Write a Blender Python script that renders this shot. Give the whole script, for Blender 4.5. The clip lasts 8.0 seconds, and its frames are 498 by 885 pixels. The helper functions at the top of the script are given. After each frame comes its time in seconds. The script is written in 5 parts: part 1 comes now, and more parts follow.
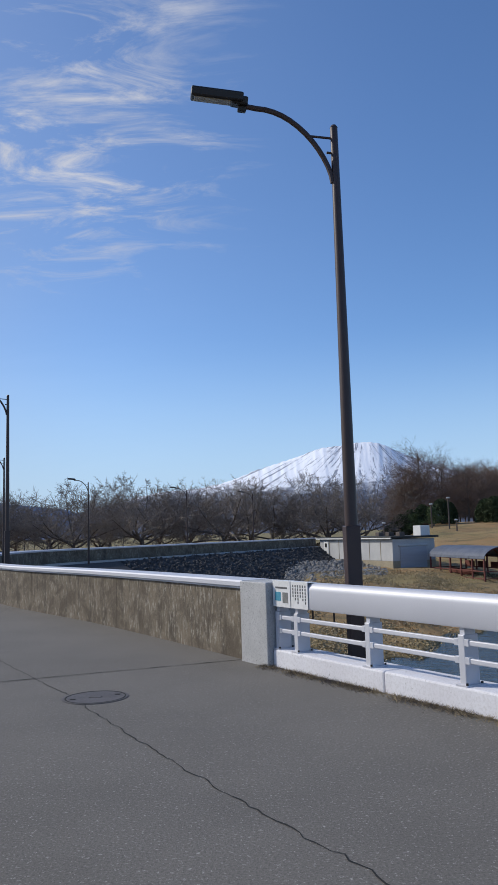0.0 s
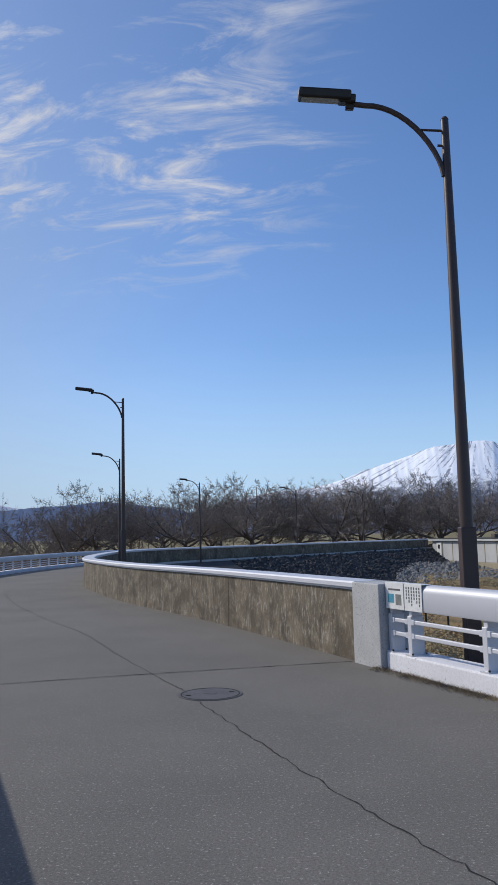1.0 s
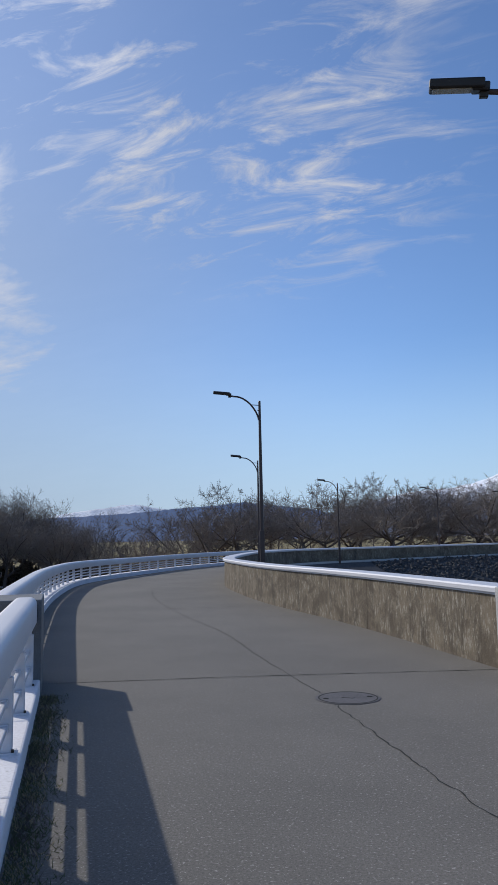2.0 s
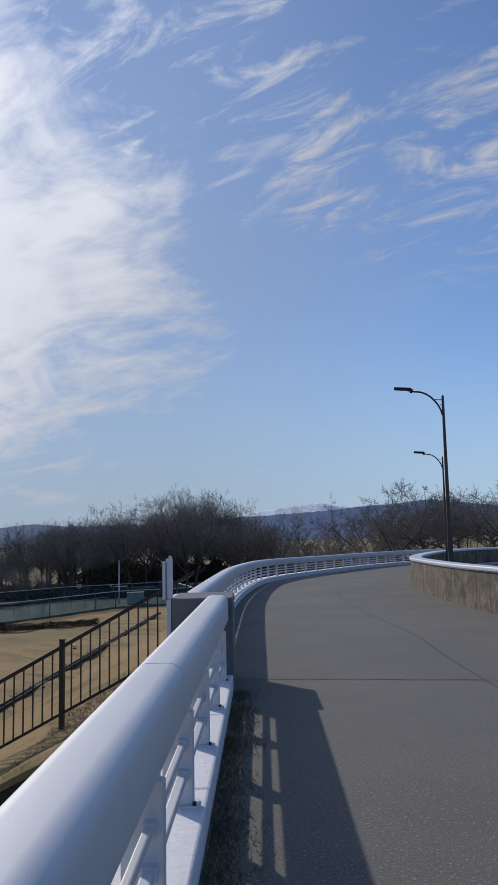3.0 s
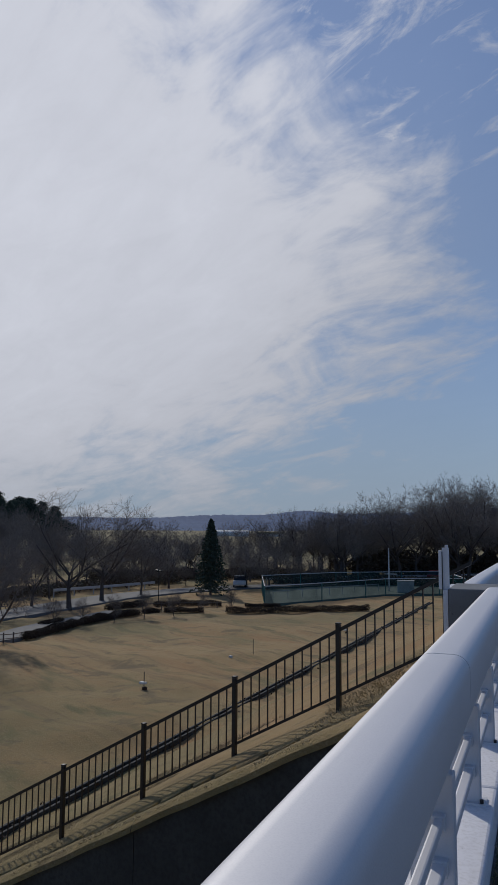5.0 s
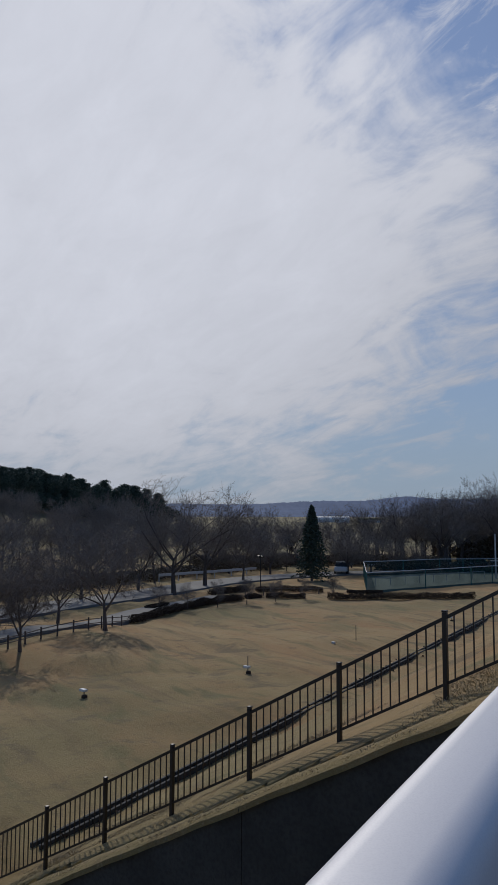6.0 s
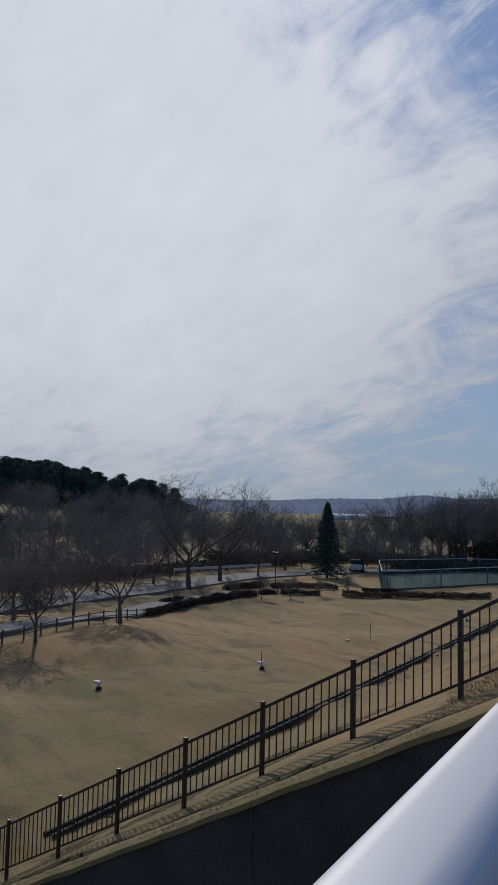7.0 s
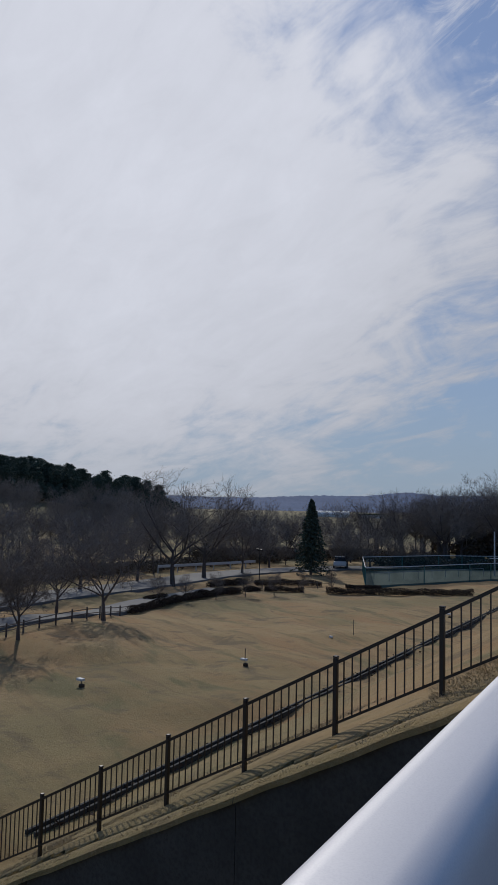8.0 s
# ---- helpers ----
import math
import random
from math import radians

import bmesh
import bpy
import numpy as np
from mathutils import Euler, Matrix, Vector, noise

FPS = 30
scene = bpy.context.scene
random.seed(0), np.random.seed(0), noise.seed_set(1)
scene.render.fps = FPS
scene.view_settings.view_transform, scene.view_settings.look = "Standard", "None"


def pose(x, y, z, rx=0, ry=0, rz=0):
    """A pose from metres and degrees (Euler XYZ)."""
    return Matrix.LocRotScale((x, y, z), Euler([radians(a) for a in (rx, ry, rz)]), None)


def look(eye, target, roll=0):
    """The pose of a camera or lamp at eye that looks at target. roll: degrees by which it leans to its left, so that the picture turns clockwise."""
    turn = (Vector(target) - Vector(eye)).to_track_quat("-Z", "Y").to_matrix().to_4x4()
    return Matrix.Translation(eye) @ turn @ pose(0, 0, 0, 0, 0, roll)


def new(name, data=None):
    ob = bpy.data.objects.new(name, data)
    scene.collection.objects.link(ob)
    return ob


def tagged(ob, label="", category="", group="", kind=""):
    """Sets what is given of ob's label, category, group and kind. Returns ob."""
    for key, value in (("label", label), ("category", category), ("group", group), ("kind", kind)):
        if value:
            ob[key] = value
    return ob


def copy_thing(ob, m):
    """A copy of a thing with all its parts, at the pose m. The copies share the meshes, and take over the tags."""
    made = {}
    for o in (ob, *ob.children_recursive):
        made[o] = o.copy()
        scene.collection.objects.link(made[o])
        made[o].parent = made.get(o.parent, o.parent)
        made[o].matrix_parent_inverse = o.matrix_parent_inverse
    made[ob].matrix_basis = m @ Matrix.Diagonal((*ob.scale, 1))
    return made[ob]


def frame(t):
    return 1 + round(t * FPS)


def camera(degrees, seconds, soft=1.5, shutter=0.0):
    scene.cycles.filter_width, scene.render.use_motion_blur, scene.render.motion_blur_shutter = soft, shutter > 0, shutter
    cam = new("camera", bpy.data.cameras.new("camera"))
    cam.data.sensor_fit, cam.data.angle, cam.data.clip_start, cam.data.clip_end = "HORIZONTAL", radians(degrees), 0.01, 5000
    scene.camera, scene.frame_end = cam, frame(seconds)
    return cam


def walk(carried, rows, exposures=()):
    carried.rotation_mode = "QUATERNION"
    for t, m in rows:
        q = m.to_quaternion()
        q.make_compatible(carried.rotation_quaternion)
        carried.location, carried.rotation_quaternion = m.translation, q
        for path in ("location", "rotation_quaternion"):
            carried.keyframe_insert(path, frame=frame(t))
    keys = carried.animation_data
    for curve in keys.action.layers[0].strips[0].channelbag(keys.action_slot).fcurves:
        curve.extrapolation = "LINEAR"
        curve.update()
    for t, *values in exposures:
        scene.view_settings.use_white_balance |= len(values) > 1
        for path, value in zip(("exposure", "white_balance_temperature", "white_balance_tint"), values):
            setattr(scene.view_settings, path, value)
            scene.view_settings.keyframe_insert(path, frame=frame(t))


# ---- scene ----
cam = camera(35.2, 8.0, 1.1)


def held(x, y, z, yaw, pitch, roll):
    """A hand-held pose: yaw to the left from +y, pitch up, roll about the view."""
    return (Matrix.Translation((x, y, z)) @ Matrix.Rotation(radians(yaw), 4, "Z")
            @ Matrix.Rotation(radians(90 + pitch), 4, "X") @ Matrix.Rotation(radians(roll), 4, "Z"))


PATH = [
    (0.0, 0.071, 0.043, 1.550, 0.00, 6.57, -1.71),
    (0.5, 0.061, 0.035, 1.553, 3.99, 6.72, -1.56),
    (1.0, 0.052, 0.026, 1.556, 7.97, 6.77, -1.29),
    (1.2, 0.050, 0.022, 1.556, 9.28, 6.87, -1.21),
    (2.3, 0.111, 0.015, 1.590, 22.21, 6.91, -1.04),
    (2.5, 0.107, 0.013, 1.592, 24.97, 6.85, -1.07),
    (3.0, 0.087, 0.016, 1.597, 31.33, 7.12, -1.14),
    (3.5, 0.074, 0.014, 1.598, 36.10, 7.21, -0.94),
    (4.0, 0.040, 0.027, 1.595, 41.05, 7.08, -0.28),
    (4.5, 0.028, 0.024, 1.592, 45.00, 6.87, -0.20),
    (4.8, 0.023, 0.009, 1.593, 48.64, 6.62, -0.14),
    (5.0, 0.025, -0.005, 1.592, 50.80, 6.37, 0.33),
    (5.2, 0.026, -0.014, 1.597, 52.84, 6.20, 0.18),
    (6.3, -0.004, -0.018, 1.585, 58.86, 5.22, 0.64),
    (6.5, -0.002, -0.023, 1.582, 59.06, 5.22, 1.01),
    (7.0, 0.001, -0.030, 1.584, 59.29, 5.04, 1.21),
    (7.5, -0.001, -0.021, 1.582, 59.36, 4.94, 1.28),
    (8.0, -0.002, -0.007, 1.579, 58.15, 4.85, 1.25),
]
walk(cam, [(t, held(*row)) for t, *row in PATH],
     exposures=[(0.0, 0.0), (1.2, 0.0), (2.5, -0.15), (3.5, -0.42), (4.5, -0.66), (5.2, -0.72), (6.5, -0.62), (8.0, -0.6)])

# ---- light: late-winter sun behind thin cloud, ahead and to the left of the bridge ----
SUN_AZ, SUN_EL = 71.0, 35.6
SUN_DIR = Vector((-math.sin(radians(SUN_AZ)) * math.cos(radians(SUN_EL)),
                  math.cos(radians(SUN_AZ)) * math.cos(radians(SUN_EL)), math.sin(radians(SUN_EL))))
sun = new("sun", bpy.data.lights.new("sun", "SUN"))
sun.data.energy, sun.data.angle, sun.data.color = 2.9, radians(0.8), (1.0, 0.95, 0.87)
sun.matrix_world = look(SUN_DIR * 100, (0, 0, 0))


class Nodes:
    """Short-hand for building node trees."""

    def __init__(self, tree):
        self.tree = tree
        tree.nodes.clear()

    def add(self, kind, inputs=None, **settings):
        node = self.tree.nodes.new(kind)
        for key, value in settings.items():
            setattr(node, key, value)
        for key, value in (inputs or {}).items():
            if isinstance(value, bpy.types.NodeSocket):
                self.tree.links.new(value, node.inputs[key])
            else:
                node.inputs[key].default_value = value
        return node

    def math(self, op, a, b=0.0, clamp=False):
        return self.add("ShaderNodeMath", {0: a, 1: b}, operation=op, use_clamp=clamp).outputs[0]

    def vmath(self, op, a, b=(0, 0, 0), out=0):
        return self.add("ShaderNodeVectorMath", {0: a, 1: b}, operation=op).outputs[out]

    def ramp(self, value, lo, hi, a=0.0, b=1.0):
        return self.add("ShaderNodeMapRange", {0: value, 1: lo, 2: hi, 3: a, 4: b}, interpolation_type="SMOOTHSTEP").outputs[0]

    def mix(self, fac, a, b, blend="MIX"):
        node = self.add("ShaderNodeMix", data_type="RGBA", blend_type=blend)
        for socket, value in zip((node.inputs[0], node.inputs[6], node.inputs[7]), (fac, a, b)):
            if isinstance(value, bpy.types.NodeSocket):
                self.tree.links.new(value, socket)
            else:
                socket.default_value = (*value, 1.0) if isinstance(value, tuple) and len(value) == 3 else value
        return node.outputs[2]

    def noise(self, vector, scale, detail=4.0, rough=0.55, distort=0.0):
        return self.add("ShaderNodeTexNoise", {"Vector": vector, "Scale": scale, "Detail": detail, "Roughness": rough, "Distortion": distort}).outputs[0]


def build_sky():
    world = bpy.data.worlds.new("sky")
    scene.world = world
    world.use_nodes = True
    n = Nodes(world.node_tree)
    sky = n.add("ShaderNodeTexSky", sky_type="NISHITA", sun_disc=False, sun_elevation=radians(SUN_EL),
                sun_rotation=radians(-SUN_AZ), altitude=200.0, air_density=1.0, dust_density=0.0, ozone_density=4.0).outputs[0]
    way = n.vmath("NORMALIZE", n.add("ShaderNodeTexCoord").outputs["Generated"])
    split = n.add("ShaderNodeSeparateXYZ", {0: way})
    up = split.outputs[2]
    flat = n.vmath("SCALE", way)
    n.tree.links.new(n.math("DIVIDE", 1.0, n.math("ADD", n.math("MAXIMUM", up, 0.0), 0.3)), flat.node.inputs[3])
    near = n.vmath("DOT_PRODUCT", way, tuple(SUN_DIR), out=1)
    level = n.vmath("NORMALIZE", n.vmath("MULTIPLY", way, (1, 1, 0)))
    toward = n.vmath("DOT_PRODUCT", level, (-math.sin(radians(SUN_AZ)), math.cos(radians(SUN_AZ)), 0), out=1)
    # streaked cirrus: long drawn fibres, broken into clumps
    turned = n.add("ShaderNodeMapping", {"Vector": flat, "Rotation": (0, 0, radians(-60)), "Scale": (1.0, 1.8, 1.0)}).outputs[0]
    drawn = n.add("ShaderNodeMapping", {"Vector": flat, "Rotation": (0, 0, radians(-48)), "Scale": (1.0, 2.7, 1.0)}).outputs[0]
    streak = n.noise(turned, 3.0, 8.0, 0.58, 0.9)
    fibre = n.noise(drawn, 5.2, 9.0, 0.66, 0.7)
    clump = n.noise(flat, 2.9, 6.0, 0.6, 0.5)
    broad = n.noise(flat, 1.5, 4.0, 0.55, 0.3)
    wisp = n.math("MULTIPLY", n.ramp(fibre, 0.44, 0.78), n.ramp(broad, 0.38, 0.58))
    haze = n.math("MULTIPLY", n.ramp(broad, 0.36, 0.66), n.ramp(fibre, 0.28, 0.75))
    wisp = n.math("ADD", n.math("MULTIPLY", wisp, 1.1), n.math("MULTIPLY", haze, 0.36))
    wisp = n.math("MULTIPLY", wisp, n.ramp(up, 0.24, 0.42))
    wisp = n.math("MULTIPLY", wisp, n.ramp(toward, 0.22, 0.5))
    # veil round the sun, with a torn edge
    torn = n.math("ADD", n.math("MULTIPLY", n.math("SUBTRACT", streak, 0.5), 0.27), n.math("MULTIPLY", n.math("SUBTRACT", clump, 0.5), 0.2))
    fine = n.math("MULTIPLY", n.math("SUBTRACT", fibre, 0.5), 0.1)
    lean = n.math("ADD", n.ramp(up, 0.03, 0.3, -0.07, 0.045), n.ramp(up, 0.36, 0.6, 0.0, -0.095))
    edge = n.math("ADD", n.math("ADD", toward, n.math("ADD", torn, fine)), lean)
    veil = n.ramp(edge, 0.80, 0.95, 0.0, 0.96)
    veil = n.math("MULTIPLY", veil, n.ramp(up, -0.02, 0.12, 0.72, 1.0))
    mask = n.math("MAXIMUM", n.math("MINIMUM", n.math("MULTIPLY", wisp, 0.8), 0.85), veil)
    mask = n.math("MAXIMUM", mask, n.ramp(toward, 0.0, 0.95, 0.0, 0.16))
    glow = n.math("ADD", n.ramp(near, 0.74, 0.97, 3.0, 6.6), n.math("MULTIPLY", n.math("ADD", n.math("ADD", streak, fibre), clump), 1.15))
    white = n.vmath("SCALE", (0.945, 0.975, 1.085))
    n.tree.links.new(glow, white.node.inputs[3])
    sky = n.mix(1.0, sky, (0.84, 0.98, 1.16), "MULTIPLY")
    sky = n.mix(n.ramp(up, 0.0, 0.26, 0.8, 0.0), sky, (3.6, 4.95, 6.75))
    # thin milky haze on the sun's side
    sky = n.mix(n.math("MULTIPLY", n.ramp(toward, 0.45, 0.92, 0.0, 0.6), n.ramp(up, 0.3, 0.6, 1.0, 0.3)), sky, (2.35, 2.95, 3.95))
    both = n.mix(mask, sky, white)
    back = n.add("ShaderNodeBackground", {"Color": both, "Strength": 0.125})
    n.add("ShaderNodeOutputWorld", {"Surface": back.outputs[0]})


build_sky()


# ---- materials ----
def surface(name, colours, scale=4.0, fine=60.0, rough=0.8, metal=0.0, bump=0.2, spots=None, stretch=(1, 1, 1), vary=0.0, depth=0.01):
    """Two or three colours mixed at a broad and a fine scale, with relief. spots: colour, scale, threshold of blotches."""
    m = bpy.data.materials.new(name)
    m.use_nodes = True
    n = Nodes(m.node_tree)
    where = n.add("ShaderNodeMapping", {"Vector": n.add("ShaderNodeTexCoord").outputs["Object"], "Scale": stretch}).outputs[0]
    broad, grain = n.noise(where, scale, 5.0, 0.6), n.noise(where, fine, 4.0, 0.65)
    colour = n.mix(n.ramp(broad, 0.32, 0.68), colours[0], colours[1])
    colour = n.mix(n.math("MULTIPLY", n.ramp(grain, 0.42, 0.7), 0.6), colour, colours[-1])
    if spots:
        colour = n.mix(n.ramp(n.noise(where, spots[1], 6.0, 0.7, 0.4), spots[2], spots[2] + 0.1), colour, spots[0])
    if vary:
        each = n.add("ShaderNodeObjectInfo").outputs["Random"]
        colour = n.mix(n.math("MULTIPLY", each, vary), colour, (0.0, 0.0, 0.0))
    relief = n.add("ShaderNodeBump", {"Height": n.math("ADD", grain, n.math("MULTIPLY", broad, 0.5)), "Strength": bump, "Distance": depth})
    gloss = n.ramp(grain, 0.3, 0.7, max(rough - 0.08, 0.02), min(rough + 0.08, 1.0))
    body = n.add("ShaderNodeBsdfPrincipled", {"Base Color": colour, "Roughness": gloss, "Metallic": metal, "Normal": relief.outputs[0]})
    n.add("ShaderNodeOutputMaterial", {"Surface": body.outputs[0]})
    return m


def turf():
    """Winter turf: tan straw, bare brown earth and greener swathes, with tufted relief."""
    m = bpy.data.materials.new("dry winter grass")
    m.use_nodes = True
    n = Nodes(m.node_tree)
    p = n.add("ShaderNodeTexCoord").outputs["Object"]
    drawn = n.add("ShaderNodeMapping", {"Vector": p, "Rotation": (0, 0, 0.6), "Scale": (0.45, 1.5, 1)}).outputs[0]
    large, middle = n.noise(p, 0.05, 5.0, 0.6, 0.6), n.noise(drawn, 0.16, 6.0, 0.65, 0.8)
    small, tuft = n.noise(p, 1.7, 6.0, 0.7), n.noise(p, 14.0, 5.0, 0.75)
    worn = n.add("ShaderNodeMapping", {"Vector": p, "Rotation": (0, 0, radians(-22)), "Scale": (0.12, 1.6, 1)}).outputs[0]
    track = n.noise(worn, 0.6, 5.0, 0.6, 0.25)
    patch = n.noise(p, 0.42, 6.0, 0.68, 0.5)
    colour = n.mix(n.ramp(middle, 0.35, 0.62), (0.33, 0.192, 0.078), (0.35, 0.24, 0.105))
    colour = n.mix(n.math("MULTIPLY", n.ramp(large, 0.46, 0.6), 0.7), colour, (0.185, 0.155, 0.06))
    colour = n.mix(n.math("MULTIPLY", n.ramp(n.noise(drawn, 0.34, 5.0, 0.6, 0.5), 0.52, 0.68), 0.7), colour, (0.125, 0.12, 0.045))
    colour = n.mix(n.math("MULTIPLY", n.ramp(track, 0.53, 0.66), 0.45), colour, (0.165, 0.11, 0.052))
    colour = n.mix(n.math("MULTIPLY", n.ramp(patch, 0.55, 0.66), 0.75), colour, (0.15, 0.108, 0.055))
    colour = n.mix(n.math("MULTIPLY", n.ramp(small, 0.52, 0.7), 0.5), colour, (0.15, 0.105, 0.05))
    colour = n.mix(n.math("MULTIPLY", n.ramp(tuft, 0.5, 0.72), 0.6), colour, (0.4, 0.3, 0.16))
    field = n.ramp(n.vmath("LENGTH", p, out=1), 95.0, 190.0, 0.0, 0.65)
    colour = n.mix(field, colour, (0.15, 0.14, 0.058))
    relief = n.add("ShaderNodeBump", {"Height": n.math("ADD", tuft, small), "Strength": 0.8, "Distance": 0.08})
    body = n.add("ShaderNodeBsdfPrincipled", {"Base Color": colour, "Roughness": 0.97, "Normal": relief.outputs[0]})
    n.add("ShaderNodeOutputMaterial", {"Surface": body.outputs[0]})
    return m


def weathered():
    """Old board-marked concrete: brown water streaks, pale lime runs, dark algae."""
    m = bpy.data.materials.new("stained concrete")
    m.use_nodes = True
    n = Nodes(m.node_tree)
    p = n.add("ShaderNodeTexCoord").outputs["Object"]
    tall = n.add("ShaderNodeMapping", {"Vector": p, "Scale": (1, 1, 0.3)}).outputs[0]
    blotch, grain = n.noise(p, 1.9, 7.0, 0.7, 0.6), n.noise(p, 45.0, 5.0, 0.7)
    run, fine = n.noise(tall, 3.6, 8.0, 0.72, 0.5), n.noise(tall, 21.0, 7.0, 0.78, 0.6)
    lichen = n.noise(p, 9.0, 8.0, 0.75, 0.8)
    colour = n.mix(n.ramp(blotch, 0.35, 0.65), (0.09, 0.07, 0.048), (0.17, 0.136, 0.095))
    colour = n.mix(n.math("MULTIPLY", n.ramp(run, 0.45, 0.65), 0.7), colour, (0.05, 0.04, 0.029))
    colour = n.mix(n.math("MULTIPLY", n.ramp(lichen, 0.52, 0.66), 0.6), colour, (0.19, 0.15, 0.1))
    lime = n.math("MULTIPLY", n.ramp(fine, 0.5, 0.63), n.ramp(blotch, 0.4, 0.58))
    colour = n.mix(n.math("MULTIPLY", lime, 0.8), colour, (0.38, 0.35, 0.29))
    colour = n.mix(n.math("MULTIPLY", n.ramp(grain, 0.5, 0.75), 0.5), colour, (0.2, 0.17, 0.13))
    relief = n.add("ShaderNodeBump", {"Height": n.math("ADD", grain, run), "Strength": 0.5, "Distance": 0.01})
    body = n.add("ShaderNodeBsdfPrincipled", {"Base Color": colour, "Roughness": 0.92, "Normal": relief.outputs[0]})
    n.add("ShaderNodeOutputMaterial", {"Surface": body.outputs[0]})
    return m


ASPHALT = surface("asphalt", [(0.132, 0.122, 0.108), (0.165, 0.152, 0.134), (0.065, 0.06, 0.053)], 0.45, 70, 0.93, bump=0.5, spots=((0.33, 0.315, 0.29), 48.0, 0.565), depth=0.008)
CONCRETE = weathered()
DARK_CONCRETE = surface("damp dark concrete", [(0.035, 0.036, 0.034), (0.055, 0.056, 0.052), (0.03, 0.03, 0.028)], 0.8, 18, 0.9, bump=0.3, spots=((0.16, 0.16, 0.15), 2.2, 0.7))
SILVER = surface("silver paint", [(0.58, 0.58, 0.61), (0.63, 0.63, 0.66), (0.54, 0.54, 0.58)], 0.7, 220, 0.54, metal=0.2, bump=0.03, depth=0.002)
KERB = surface("white painted kerb", [(0.72, 0.7, 0.72), (0.78, 0.77, 0.79), (0.6, 0.58, 0.58)], 1.5, 40, 0.75, bump=0.2, spots=((0.2, 0.185, 0.165), 7.0, 0.625))
GRANITE = surface("grey granite", [(0.42, 0.415, 0.405), (0.5, 0.495, 0.485), (0.26, 0.26, 0.265)], 2.0, 75, 0.75, bump=0.15, spots=((0.1, 0.1, 0.105), 60.0, 0.57), depth=0.003)
# darker copy of the granite: the pillar's shade is put into its colour
SHADED_GRANITE = surface("dark speckled granite", [(0.1, 0.102, 0.105), (0.14, 0.142, 0.145), (0.2, 0.2, 0.205)], 2.0, 75, 0.6, bump=0.15, spots=((0.045, 0.045, 0.05), 60.0, 0.57), depth=0.003)
BROWN = surface("dark brown paint", [(0.05, 0.03, 0.026), (0.062, 0.037, 0.032), (0.045, 0.027, 0.024)], 2, 90, 0.42, metal=0.1, bump=0.05)
BLACK = surface("black steel", [(0.016, 0.015, 0.016), (0.022, 0.02, 0.02), (0.03, 0.025, 0.022)], 3, 120, 0.45, metal=0.2, bump=0.05)
GRASS = turf()
ROCK = surface("dark riprap stone", [(0.032, 0.033, 0.036), (0.055, 0.055, 0.058), (0.025, 0.025, 0.027)], 1.2, 14, 0.85, bump=0.4, vary=0.0)
# paler copy of the riprap: sunlight on its far end is put into the colour
LIT_ROCK = surface("pale riprap stone", [(0.2, 0.19, 0.18), (0.28, 0.27, 0.25), (0.12, 0.115, 0.11)], 1.2, 14, 0.9, bump=0.4)
BARK = surface("grey-brown bark", [(0.1, 0.08, 0.07), (0.14, 0.114, 0.098), (0.075, 0.061, 0.054)], 1.5, 20, 0.95, bump=0.5, stretch=(1, 1, 0.3), vary=0.25)
TWIG = surface("bare twigs", [(0.215, 0.18, 0.155), (0.26, 0.22, 0.19), (0.16, 0.135, 0.12)], 0.8, 5, 0.95, bump=0.0, vary=0.3)
RED_TWIG = surface("larch twigs", [(0.2, 0.135, 0.105), (0.24, 0.165, 0.128), (0.15, 0.108, 0.088)], 0.6, 5, 0.95, bump=0.0, vary=0.25)


# ---- mesh helpers ----
def part(name, bm, material, parent=None, label="", smooth=False):
    """Links a bmesh as one mesh object under a thing or a part."""
    me = bpy.data.meshes.new(name)
    bm.normal_update()
    if smooth:
        for e in bm.edges:
            e.smooth = len(e.link_faces) == 2 and e.calc_face_angle(0.0) < 0.6
    bm.to_mesh(me)
    bm.free()
    return link(name, me, material, parent, label, smooth)


def link(name, me, material, parent=None, label="", smooth=False):
    if smooth:
        me.polygons.foreach_set("use_smooth", [True] * len(me.polygons))
    if not me.materials:
        me.materials.append(material)
    ob = new(name, me)
    ob.parent = parent
    if label:
        ob["label"] = label
    return ob


def thing(name, label, category, m=None, group="", kind=""):
    ob = new(name)
    ob.empty_display_size = 0.1
    if m is not None:
        ob.matrix_basis = m
    return tagged(ob, label, category, group, kind)


def box(bm, size, m=Matrix(), bevel=0.0):
    made = bmesh.ops.create_cube(bm, size=1.0, matrix=m @ Matrix.Diagonal((*size, 1)))
    if bevel:
        edges = {e for v in made["verts"] for e in v.link_edges}
        bmesh.ops.bevel(bm, geom=list(edges), offset=bevel, segments=2, affect="EDGES", profile=0.5)
    return bm


def rod(bm, a, b, r0, r1=None, sides=8, caps=True):
    a, b = Vector(a), Vector(b)
    d = b - a
    m = Matrix.Translation((a + b) / 2) @ d.to_track_quat("Z", "Y").to_matrix().to_4x4()
    bmesh.ops.create_cone(bm, cap_ends=caps, segments=sides, radius1=r0, radius2=r0 if r1 is None else r1, depth=d.length, matrix=m)
    return bm


